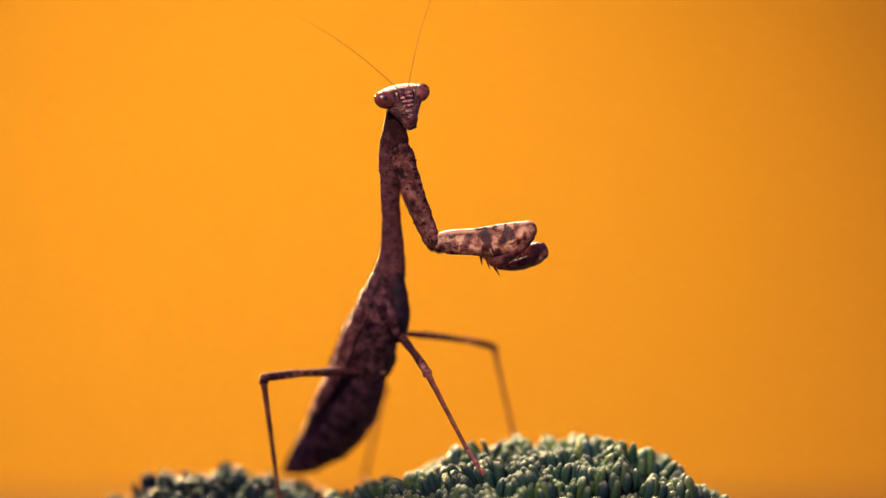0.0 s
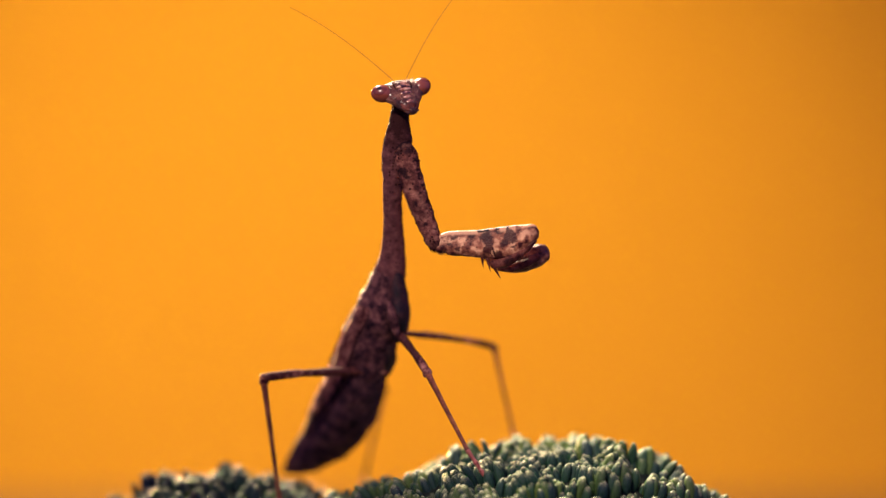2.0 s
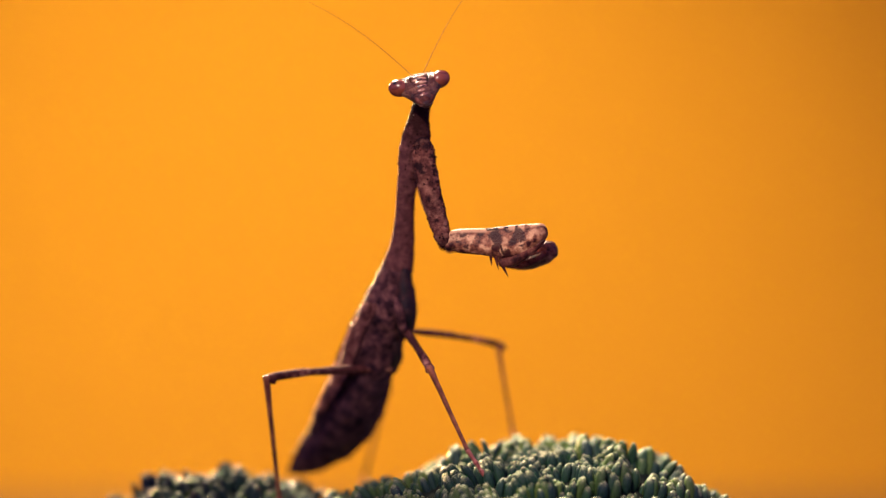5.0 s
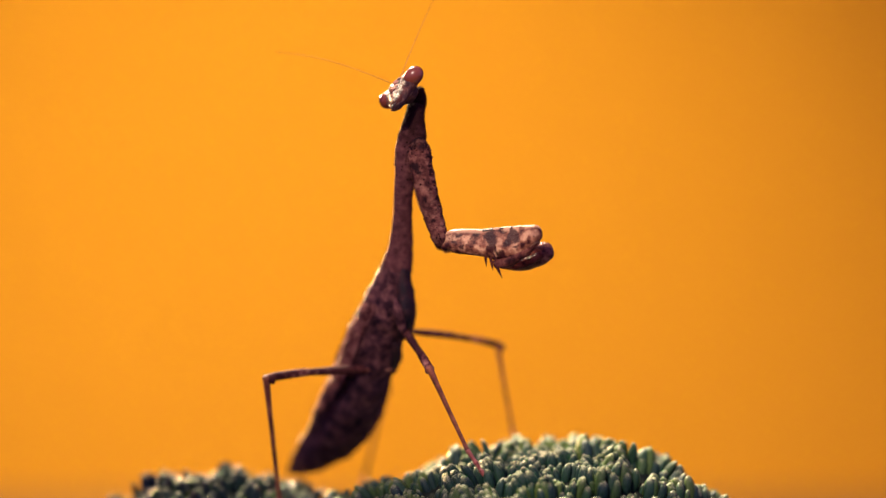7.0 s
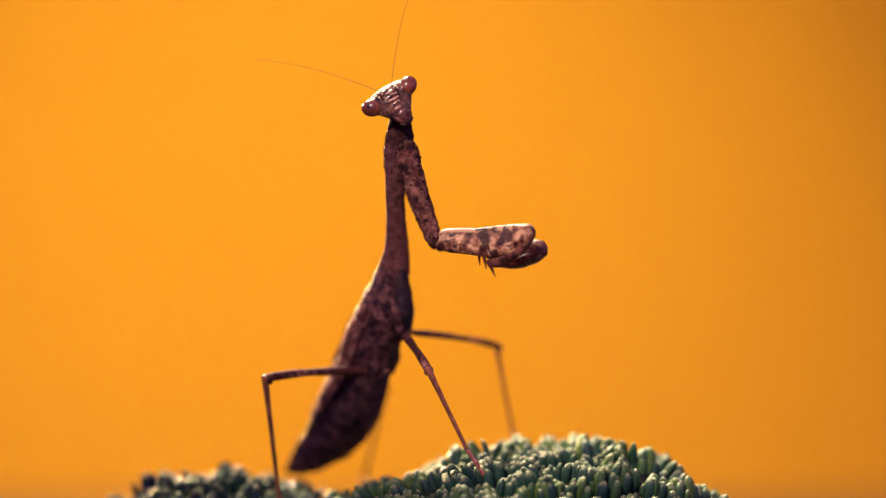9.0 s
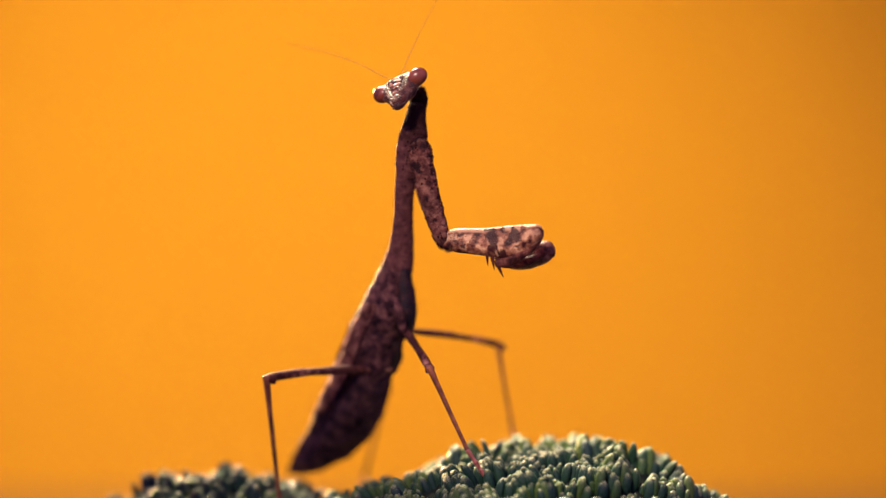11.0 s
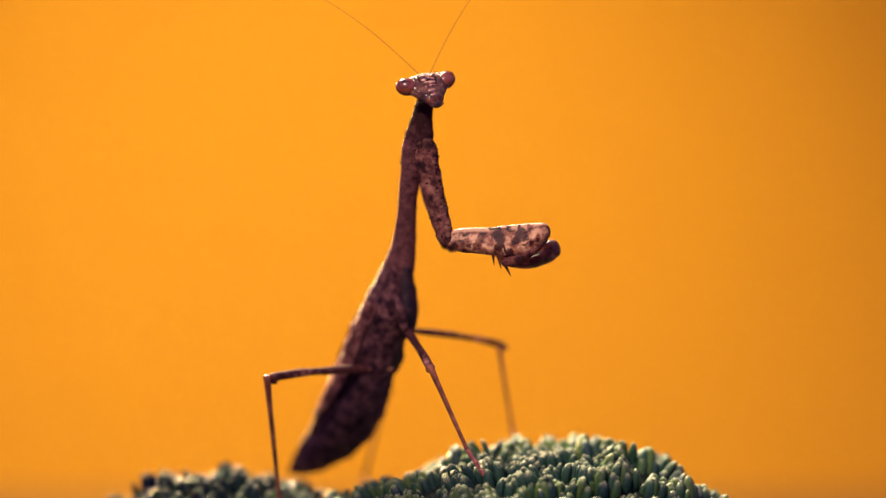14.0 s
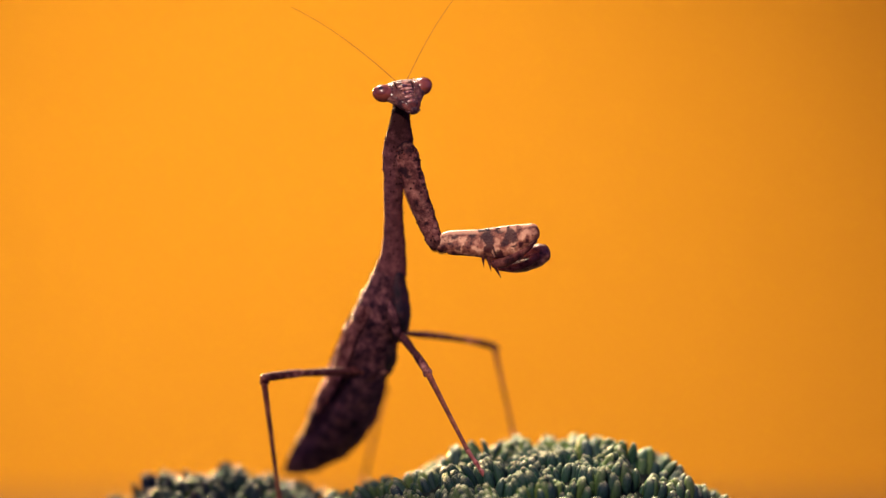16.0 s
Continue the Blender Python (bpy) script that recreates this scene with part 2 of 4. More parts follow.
shell_near_leg = cuticle("near_leg_shell", (0.035, 0.009, 0.010), (0.22, 0.074, 0.06), (0.42, 0.19, 0.14), patch=0.8, bands=NEAR_BANDS, spots=0.3, relief=0.25, rough=0.45, gloss=0.1)
shell_shin = cuticle("shin_shell", (0.08, 0.020, 0.012), (0.25, 0.068, 0.032), (0.44, 0.145, 0.060), patch=0.5, spots=0.4, relief=0.2, rough=0.42, gloss=0.35)
HEAD_BANDS = [(0.0, (0,) * 3), (0.2, (0.0,) * 3), (0.36, (0.5,) * 3), (0.6, (0.3,) * 3), (0.75, (0.6,) * 3), (1.0, (0.9,) * 3)]
shell_foot = cuticle("foot_shell", (0.10, 0.022, 0.02), (0.34, 0.09, 0.07), (0.55, 0.22, 0.16), patch=0.7, spots=0.3, relief=0.2, rough=0.35, gloss=0.35)
shell_head = cuticle("head_shell", (0.035, 0.010, 0.010), (0.17, 0.052, 0.034), (0.38, 0.165, 0.10), bands=HEAD_BANDS, patch=0.8, broad_dark=0.35, spots=0.35, relief=0.7, rough=0.38, dots=2.4, coat=0.15, gloss=0.3, crown=[(0.0, (1,) * 3), (0.15, (0.95,) * 3), (0.25, (0,) * 3)])
shell_face = cuticle("face_plate_shell", (0.05, 0.014, 0.014), (0.38, 0.14, 0.085), (0.70, 0.40, 0.25), patch=1.6, broad_dark=0.2, spots=0.15, relief=0.15, rough=0.24, coat=0.8, gloss=0.5, fine=0.5)
shell_dark = cuticle("joint_skin", (0.010, 0.004, 0.004), (0.026, 0.008, 0.007), (0.045, 0.014, 0.011), patch=0.8, relief=0.4, rough=0.7, gloss=0.02)
shell_spine = cuticle("spine_horn", (0.025, 0.007, 0.006), (0.075, 0.018, 0.014), (0.15, 0.04, 0.025), patch=1.0, relief=0.1, rough=0.4, gloss=0.1)


def eye_material(name, spot):
    """Glossy red-brown facet eye with one dark spot."""
    m, nodes, links, out = graph(name)
    co = node(nodes, links, "ShaderNodeTexCoord").outputs["Object"]
    big = node(nodes, links, "ShaderNodeMapping", [("Vector", co), ("Scale", (1000, 1000, 1000))]).outputs[0]
    d = node(nodes, links, "ShaderNodeVectorMath", [(0, big), (1, spot)], operation="DISTANCE").outputs["Value"]
    n1 = node(nodes, links, "ShaderNodeTexNoise", [("Vector", big), ("Scale", 1.2), ("Detail", 3.0)]).outputs["Fac"]
    base = ramp(nodes, links, n1, [(0.3, (0.085, 0.016, 0.010)), (0.7, (0.19, 0.038, 0.020))])
    rim = ramp(nodes, links, d, [(0.0, (0, 0, 0)), (1.2, (0.05,) * 3), (2.3, (0.6,) * 3)])
    base = mix(nodes, links, rim, base, (0.26, 0.062, 0.032))
    mask = ramp(nodes, links, d, [(0.2, (1, 1, 1)), (0.42, (0, 0, 0))])
    links.new(mix(nodes, links, mask, base, (0.006, 0.002, 0.002)), out.inputs["Base Color"])
    out.inputs["Roughness"].default_value = 0.26
    out.inputs["Coat Weight"].default_value = 0.1
    v = node(nodes, links, "ShaderNodeTexVoronoi", [("Vector", big), ("Scale", 14.0)]).outputs["Distance"]
    b = node(nodes, links, "ShaderNodeBump", [("Strength", 0.05), ("Distance", 0.0001), ("Height", v)]).outputs[0]
    links.new(b, out.inputs["Normal"])
    return m


def leaf_material():
    m, nodes, links, out = graph("succulent_leaf")
    co = node(nodes, links, "ShaderNodeTexCoord")
    place = node(nodes, links, "ShaderNodeNewGeometry")
    geo = place.outputs["Random Per Island"]
    rnd = node(nodes, links, "ShaderNodeObjectInfo").outputs["Random"]
    big = node(nodes, links, "ShaderNodeMapping", [("Vector", co.outputs["Object"]), ("Scale", (1000, 1000, 1000))]).outputs[0]
    up = node(nodes, links, "ShaderNodeSeparateXYZ", [("Vector", co.outputs["UV"])]).outputs["Y"]
    base = ramp(nodes, links, geo, [(0.0, (0.008, 0.028, 0.032)), (0.5, (0.016, 0.050, 0.040)), (0.82, (0.034, 0.090, 0.034)), (1.0, (0.14, 0.20, 0.018))])
    base = mix(nodes, links, node(nodes, links, "ShaderNodeMath", [(0, rnd), (1, 0.35)], operation="MULTIPLY").outputs[0], base, (0.035, 0.10, 0.035))
    dull = node(nodes, links, "ShaderNodeTexNoise", [("Vector", place.outputs["Position"]), ("Scale", 110.0), ("Detail", 3.0)]).outputs["Fac"]
    dull = ramp(nodes, links, dull, [(0.42, (0, 0, 0)), (0.6, (0.5,) * 3)])
    base = mix(nodes, links, dull, base, (0.018, 0.034, 0.038))
    dry = ramp(nodes, links, geo, [(0.945, (0, 0, 0)), (0.96, (0.85,) * 3)])
    base = mix(nodes, links, dry, base, (0.060, 0.036, 0.034))
    meal = node(nodes, links, "ShaderNodeTexNoise", [("Vector", big), ("Scale", 9.0), ("Detail", 3.0), ("Roughness", 0.7)]).outputs["Fac"]
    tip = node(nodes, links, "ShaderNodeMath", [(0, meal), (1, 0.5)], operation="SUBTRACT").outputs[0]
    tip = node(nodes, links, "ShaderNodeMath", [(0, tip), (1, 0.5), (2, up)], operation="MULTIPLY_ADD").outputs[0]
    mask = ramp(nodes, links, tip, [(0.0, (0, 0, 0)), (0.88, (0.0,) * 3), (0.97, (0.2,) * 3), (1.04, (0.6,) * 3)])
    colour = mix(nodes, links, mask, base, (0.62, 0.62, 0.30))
    grain = ramp(nodes, links, meal, [(0.35, (0.7,) * 3), (0.65, (1.0,) * 3)])
    colour = mix(nodes, links, 1.0, colour, grain, "MULTIPLY")
    links.new(colour, out.inputs["Base Color"])
    out.inputs["Roughness"].default_value = 0.38
    out.inputs["Specular IOR Level"].default_value = 0.2
    out.inputs["Subsurface Weight"].default_value = 0.25
    out.inputs["Subsurface Radius"].default_value = (0.4, 0.9, 0.3)
    out.inputs["Subsurface Scale"].default_value = 0.0005
    b = node(nodes, links, "ShaderNodeBump", [("Strength", 0.8), ("Distance", 0.0001), ("Height", meal)]).outputs[0]
    links.new(b, out.inputs["Normal"])
    return m


def plain(name, low, high, scale, rough, relief=0.1, gloss=0.5):
    m, nodes, links, out = graph(name)
    co = node(nodes, links, "ShaderNodeTexCoord").outputs["Object"]
    n1 = node(nodes, links, "ShaderNodeTexNoise", [("Vector", co), ("Scale", scale), ("Detail", 6.0), ("Roughness", 0.6)]).outputs["Fac"]
    links.new(ramp(nodes, links, n1, [(0.3, low), (0.7, high)]), out.inputs["Base Color"])
    out.inputs["Roughness"].default_value = rough
    out.inputs["Specular IOR Level"].default_value = gloss
    b = node(nodes, links, "ShaderNodeBump", [("Strength", relief), ("Distance", 0.0005), ("Height", n1)]).outputs[0]
    links.new(b, out.inputs["Normal"])
    return m


leaf_skin = leaf_material()
shell_feeler = plain("feeler_shell", (0.40, 0.14, 0.020), (0.54, 0.20, 0.032), 400, 0.75, 0.0, 0.2)
# Mat kept near black: the shade of the gaps is in its colour.
soil = plain("shaded_plant_mat", (0.006, 0.010, 0.008), (0.020, 0.026, 0.018), 900, 0.95, 0.8, 0.1)
paper = plain("orange_paper", (0.86, 0.384, 0.0265), (0.88, 0.394, 0.028), 40, 0.9, 0.02, 0.08)
table_skin = plain("table_paint", (0.05, 0.035, 0.035), (0.07, 0.05, 0.05), 30, 0.6)


# ---- the setting ----
def build_setting():
    bm = bmesh.new()
    bmesh.ops.create_cube(bm, size=1, matrix=Matrix.LocRotScale((0, -0.07, -0.015), None, Vector((1.5, 0.86, 0.03))))
    bmesh.ops.bevel(bm, geom=bm.edges[:], offset=0.004, segments=2, affect="EDGES")
    mesh = bpy.data.meshes.new("table_top")
    bm.to_mesh(mesh)
    bm.free()
    mesh.materials.append(table_skin)
    tagged(new("table_top", mesh), "plain dark table under the plant", "table", kind="structure")
    # paper that hangs straight down behind the table
    bm = bmesh.new()
    line = [(0.45 + 0.0006 * math.sin(i * 0.7), 0.9 - 0.05 * i) for i in range(27)]
    grid = [[bm.verts.new((-0.7 + 1.4 * i / 12, y, z)) for i in range(13)] for y, z in line]
    for a, b in zip(grid, grid[1:]):
        for i in range(12):
            bm.faces.new((a[i], b[i], b[i + 1], a[i + 1])).smooth = True
    bmesh.ops.solidify(bm, geom=bm.faces[:], thickness=0.0006)
    mesh = bpy.data.meshes.new("backdrop")
    bm.to_mesh(mesh)
    bm.free()
    mesh.materials.append(paper)
    tagged(new("backdrop", mesh), "smooth bright orange paper backdrop behind the plant", "backdrop", kind="structure")


build_setting()


# ---- the cushion plant ----
def mound(x, y):
    """Height of the plant's mat at x, y, all in mm: two low domes that run together."""
    dx, dy = x - 15.5, y - 9.0
    a = 36.6 - (0.0092 if dx < 0 else 0.0185) * dx * dx - (0.023 if dy < 0 else 0.03) * dy * dy
    ex, ey = x + 31.0, y - 17.0
    b = 31.9 - (0.03 if ex < 0 else 0.012) * ex * ex - (0.03 if ey < 0 else 0.02) * ey * ey
    h = 1.2 * math.log(math.exp(min(a, 60) / 1.2) + math.exp(min(b, 60) / 1.2) + 1e-9)
    for lx, ly, wide, lift in ((6.0, 10, 2.6, 0.6), (23.0, 11, 4.0, 0.7), (12.0, 11, 3.0, -0.7), (1.0, 10, 3.0, -0.7), (27.0, 11, 4.0, 0.5), (-27.0, 17, 3.0, 1.2), (-36.0, 17, 3.0, 0.9), (-20.0, 16, 3.0, -0.6)):
        h += lift * math.exp(-((x - lx) ** 2 + 0.4 * (y - ly) ** 2) / (wide * wide))
    return h + 0.75 * noise.noise(Vector((x * 0.17, y * 0.17, 3.1))) + 0.5 * noise.noise(Vector((x * 0.4, y * 0.4, 9.1)))


def leaf(bm, m, length, width, seg=8, bend=0.3):
    """A plump blunt leaf along z, bent inwards towards its tip."""
    prof = ((0.0, 0.5), (0.25, 0.85), (0.52, 1.0), (0.74, 0.96), (0.9, 0.72), (0.975, 0.36))
    uv = bm.loops.layers.uv.verify()
    rings = []
    for s, r in prof:
        c = Vector((-bend * length * s * s, 0, length * s))
        ring = []
        for j in range(seg):
            a = 2 * math.pi * j / seg
            ring.append(bm.verts.new(m @ (c + Vector((math.cos(a) * r * width * (0.36 if math.cos(a) < 0 else 0.45), math.sin(a) * r * width * 0.5, 0)))))
        rings.append(ring)
    top = bm.verts.new(m @ Vector((-bend * length, 0, length)))
    for i in range(len(rings) - 1):
        for j in range(seg):
            q = (j + 1) % seg
            f = bm.faces.new((rings[i][j], rings[i][q], rings[i + 1][q], rings[i + 1][j]))
            f.smooth = True
            for loop, w in zip(f.loops, ((j, i), (j + 1, i), (j + 1, i + 1), (j, i + 1))):
                loop[uv].uv = (w[0] / seg, prof[w[1]][0])
    for j in range(seg):
        f = bm.faces.new((rings[-1][j], rings[-1][(j + 1) % seg], top))
        f.smooth = True
        for loop in f.loops:
            loop[uv].uv = (0.5, 0.98)


def rosette_leaves(rng):
    """Poses, lengths and widths of one rosette's leaves, in metres."""
    out = []
    turn = rng.uniform(0, 360)
    for count, tilt, far, size in ((5, 23, 0.98, 0.90), (4, 13, 0.58, 1.04), (2, 5, 0.2, 1.0)):
        for i in range(count):
            a = turn + 360 * i / count + rng.uniform(-12, 12)
            m = pose(0, 0, 0, 0, 0, a) @ pose(far * 0.001 * rng.uniform(0.85, 1.15), 0, -0.0006, 0, tilt + rng.uniform(-7, 7), rng.uniform(-12, 12))
            out.append((m, 0.0037 * size * rng.uniform(0.8, 1.15), 0.00142 * size * rng.uniform(0.85, 1.12)))
        turn += 27
    return out


def build_plant():
    rng = random.Random(5)
    plant = tagged(new("cushion_plant"), "low cushion of tiny plump grey-green succulent rosettes", "plant")
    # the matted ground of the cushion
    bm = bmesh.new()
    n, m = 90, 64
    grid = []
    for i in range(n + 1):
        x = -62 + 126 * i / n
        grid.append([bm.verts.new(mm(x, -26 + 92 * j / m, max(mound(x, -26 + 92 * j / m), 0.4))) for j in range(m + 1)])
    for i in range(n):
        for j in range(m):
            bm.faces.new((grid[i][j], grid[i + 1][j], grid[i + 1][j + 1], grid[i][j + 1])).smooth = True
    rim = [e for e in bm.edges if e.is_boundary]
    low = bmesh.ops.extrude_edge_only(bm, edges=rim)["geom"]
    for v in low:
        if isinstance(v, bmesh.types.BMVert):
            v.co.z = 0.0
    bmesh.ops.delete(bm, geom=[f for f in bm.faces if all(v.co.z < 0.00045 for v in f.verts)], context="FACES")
    part("stem_mat", bm, soil, plant, "matted stems between the rosettes, darkened for shade")

    variants = []
    for _ in range(6):
        bm = bmesh.new()
        for m, length, width in rosette_leaves(rng):
            leaf(bm, m, length, width)
        bmesh.ops.recalc_face_normals(bm, faces=bm.faces)
        mesh = bpy.data.meshes.new("rosette")
        bm.to_mesh(mesh)
        bm.free()
        mesh.materials.append(leaf_skin)
        variants.append(mesh)
    singles = []
    for length, width in ((0.0037, 0.00142), (0.0034, 0.00132), (0.0040, 0.00148)):
        bm = bmesh.new()
        leaf(bm, Matrix.Identity(4), length, width, 9, 0.3)
        bmesh.ops.recalc_face_normals(bm, faces=bm.faces)
        mesh = bpy.data.meshes.new("leaf")
        bm.to_mesh(mesh)
        bm.free()
        mesh.materials.append(leaf_skin)
        singles.append(mesh)
    bm = bmesh.new()
    bmesh.ops.create_cone(bm, cap_ends=True, segments=8, radius1=0.0006, radius2=0.0004, depth=0.002, matrix=pose(0, 0, -0.0006))
    stem = bpy.data.meshes.new("rosette_stem")
    bm.to_mesh(stem)
    bm.free()
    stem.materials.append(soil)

    spots = []
    step = 3.2
    for i in range(-20, 21):
        for j in range(-9, 22):
            x = (i + 0.5 * (j % 2)) * step + rng.uniform(-0.8, 0.8)
            y = j * step * 0.87 + rng.uniform(-0.8, 0.8)
            h = mound(x, y)
            if h < 1.5:
                continue
            gx = (mound(x + 0.6, y) - mound(x - 0.6, y)) / 1.2
            gy = (mound(x, y + 0.6) - mound(x, y - 0.6)) / 1.2
            up = Vector((-gx * 0.45 + rng.gauss(0, 0.2), -gy * 0.45 + rng.gauss(0, 0.2), 1)).normalized()
            turn = up.to_track_quat("Z", "Y").to_matrix().to_4x4() @ pose(0, 0, 0, 0, 0, rng.uniform(0, 360))
            size = rng.uniform(0.80, 1.26)
            spots.append((x, y, Matrix.Translation(mm(x, y, h - 1.4 + max(-1.0, min(0.7, rng.gauss(0, 0.45))))) @ turn, size))
            # small young rosettes between the grown ones
            if rng.random() < 0.5:
                x, y = x + step * 0.5 + rng.uniform(-0.5, 0.5), y + rng.uniform(0.3, 1.5)
                turn = Vector((rng.gauss(0, 0.25), rng.gauss(-0.1, 0.25), 1)).normalized().to_track_quat("Z", "Y").to_matrix().to_4x4()
                spots.append((x, y, Matrix.Translation(mm(x, y, mound(x, y) - 0.6 + rng.uniform(-0.4, 0.7))) @ turn, rng.uniform(0.45, 0.75)))
    # the front of the main dome first
    spots.sort(key=lambda s: math.hypot((s[0] - 10) * 0.5, s[1] - 2))
    for m4 in spots[:25]:
        ros = new("rosette", stem)
        ros.parent = plant
        ros.matrix_basis = m4[2] @ Matrix.Scale(m4[3], 4)
        for m, length, width in rosette_leaves(rng):
            ob = new("leaf", rng.choice(singles))
            ob.parent = ros
            ob.matrix_basis = m
    for m4 in spots[25:300]:
        ros = new("rosette", rng.choice(variants))
        ros.parent = plant
        ros.matrix_basis = m4[2] @ Matrix.Scale(m4[3], 4)
    # all the rest of the cushion
    bm = bmesh.new()
    for m, length, width in rosette_leaves(rng):
        leaf(bm, m, length, width, 6)
    base = np.array([v.co[:] for v in bm.verts])
    bm.verts.index_update()
    faces = [[v.index for v in f.verts] for f in bm.faces]
    uv = bm.loops.layers.uv.verify()
    uvs = np.array([loop[uv].uv[:] for f in bm.faces for loop in f.loops])
    bm.free()
    verts, polys = [], []
    for k, m4 in enumerate(spots[300:]):
        m = np.array(m4[2] @ Matrix.Scale(m4[3], 4))
        verts.append(base @ m[:3, :3].T + m[:3, 3])
        polys += [[i + k * len(base) for i in f] for f in faces]
    mesh = bpy.data.meshes.new("foliage")
    mesh.from_pydata(np.vstack(verts).tolist(), [], polys)
    layer = mesh.uv_layers.new(name="UVMap")
    layer.data.foreach_set("uv", np.tile(uvs, (len(verts), 1)).ravel())
    mesh.polygons.foreach_set("use_smooth", [True] * len(polys))
    mesh.materials.append(leaf_skin)
    mesh.update()
    ob = new("foliage", mesh)
    ob.parent = plant
    tagged(ob, "dense small rosettes", kind="stuff")


build_plant()

# ---- the mantis ----
ROOT = mm(-2, 8, 34)
mantis = tagged(new("mantis"), "brown mottled praying mantis standing upright on a cushion plant", "mantis")
mantis.location = ROOT
PIVOT[mantis.name] = ROOT

TIP = mm(-21.26, 22.00, 34.02)
WAIST = mm(-6.70, 6.00, 60.40)
ELBOW = mm(-0.86, -1.00, 64.39)
FAR_ELBOW = mm(-0.58, 4.00, 63.67)
SHOULDER = mm(-5.66, 0.00, 76.44)
BODY = rows((mm(-6.84, 6.00, 61.49), 1.6, 1.5), (mm(-7.21, 6.50, 59.30), 2.3, 2.1), (mm(-8.04, 7.50, 55.64), 3.1, 2.7), (mm(-9.38, 9.00, 51.94), 3.45, 3.0), (mm(-10.61, 11.00, 48.20), 3.6, 3.2))
BELLY = rows((mm(-9.48, 10.00, 50.30), 2.8, 2.6), (mm(-10.39, 11.00, 48.20), 3.4, 3.3), (mm(-11.55, 13.00, 45.02), 3.9, 3.7), (mm(-13.11, 15.50, 41.70), 4.1, 3.7), (mm(-14.99, 18.00, 38.95), 3.65, 3.2), (mm(-17.32, 20.00, 36.65), 2.75, 2.4), (mm(-19.65, 21.50, 34.89), 1.6, 1.4), (mm(-20.97, 22.30, 34.00), 0.6, 0.6))


def segments(s, a):
    """Overlapping plates of the abdomen."""
    f = (s * 8.0) % 1.0
    return 0.955 + 0.05 * f ** 1.5 + 0.07 * math.exp(-((a - 0.45) / 0.30) ** 2) - 0.15 * math.exp(-((a - 0.95) / 0.20) ** 2) + 0.04 * math.exp(-((a - 1.5) / 0.35) ** 2)


def keel(s, a):
    return 1.0 + 0.07 * max(0.0, math.cos(a)) ** 4


bm = bmesh.new()
tube(bm, BELLY, 84, 32, rough=0.25, freq=600, shape=segments)
warts(bm, 160, 0.07, 0.17, random.Random(8))
abdomen = part("abdomen", bm, shell_belly, mantis, "dark brown ringed abdomen", pivot=TIP)

bm = bmesh.new()
tube(bm, BODY, 50, 28, rough=0.3, freq=700, shape=keel)
blob(bm, mm(-8.00, 6.00, 60.20), (0.85, 1.0, 1.15), (0, 15, 0), seg=14, rings=10, rough=0.15)
blob(bm, mm(-8.95, 6.60, 57.60), (0.7, 1.0, 1.2), (0, 15, 0), seg=14, rings=10, rough=0.15)
warts(bm, 160, 0.07, 0.17, random.Random(9))
thorax = part("thorax", bm, shell_body, mantis, "dark brown thorax", pivot=TIP)
bm = bmesh.new()
tube(bm, rows((mm(-6.05, 6.00, 60.60), 0.9, 1.6), (mm(-5.76, 6.20, 57.11), 1.35, 2.3), (mm(-5.62, 6.80, 54.55), 1.4, 2.5), (mm(-5.80, 7.60, 52.36), 0.9, 1.7)), 20, 14, rough=0.15)
tube(bm, rows((mm(-7.39, 8.00, 51.53), 0.9, 1.6), (mm(-7.12, 9.20, 49.88), 1.1, 1.8), (mm(-7.43, 10.50, 48.07), 0.9, 1.6)), 16, 12, rough=0.15)
warts(bm, 40, 0.06, 0.14, random.Random(9))
hips = part("hip_plate", bm, shell_hip_shaded, mantis, "hip plates, blackish with the shade of the right flank", pivot=TIP)


bm = bmesh.new()
tube(bm, rows((mm(-6.90, 4.60, 56.60), 0.4, 0.5), (mm(-6.65, 4.30, 55.40), 0.62, 0.7), (mm(-6.30, 4.40, 53.90), 0.62, 0.65), (mm(-5.85, 4.90, 52.50), 0.45, 0.5)), 24, 14, rough=0.12)
coxa = part("coxa", bm, shell_body, mantis, "mottled brown hip joint of the middle leg", pivot=TIP)


def wing(lo, hi, lift):
    """A short folded wing: a thin shell that lies on the back."""
    keys = rows((mm(-7.00, 6.50, 59.30), 1.7, 1.7), (mm(-7.74, 7.30, 56.74), 2.8, 2.6), (mm(-8.33, 7.80, 54.54), 3.4, 3.05), (mm(-9.38, 9.00, 51.94), 3.8, 3.3), (mm(-10.61, 11.00, 48.20), 4.0, 3.6), (mm(-11.70, 13.00, 45.02), 4.2, 3.9), (mm(-13.30, 15.50, 41.70), 4.25, 3.85), (mm(-14.60, 17.20, 39.75), 3.95, 3.5))
    mid = (lo + hi) / 2

    def reach(s):
        w = min(1.0, 0.45 + 2.2 * s) * (1.0 - max(0.0, s - 0.45) ** 2 * 2.6)
        return mid - (mid - lo) * w - 8 * s, mid + (hi - mid) * w - 8 * s

    bm = bmesh.new()
    tube(bm, keys, 56, 18, rough=0.3, freq=650, span=reach, shape=lambda s, a: lift * (1 + 0.010 * math.sin(a * 26) + 0.04 * max(0.0, min(1.0, (a - 0.55) / 0.45))))
    bmesh.ops.solidify(bm, geom=bm.faces[:], thickness=0.0001)
    return bm


part("wing", wing(-14, 66, 0.99), shell_wing, mantis, "short folded brown wing", pivot=TIP)
part("wing", wing(-72, 4, 1.05), shell_wing, mantis, "short folded brown wing", pivot=TIP)
wings = [o for o in mantis.children if o.name.startswith("wing")]

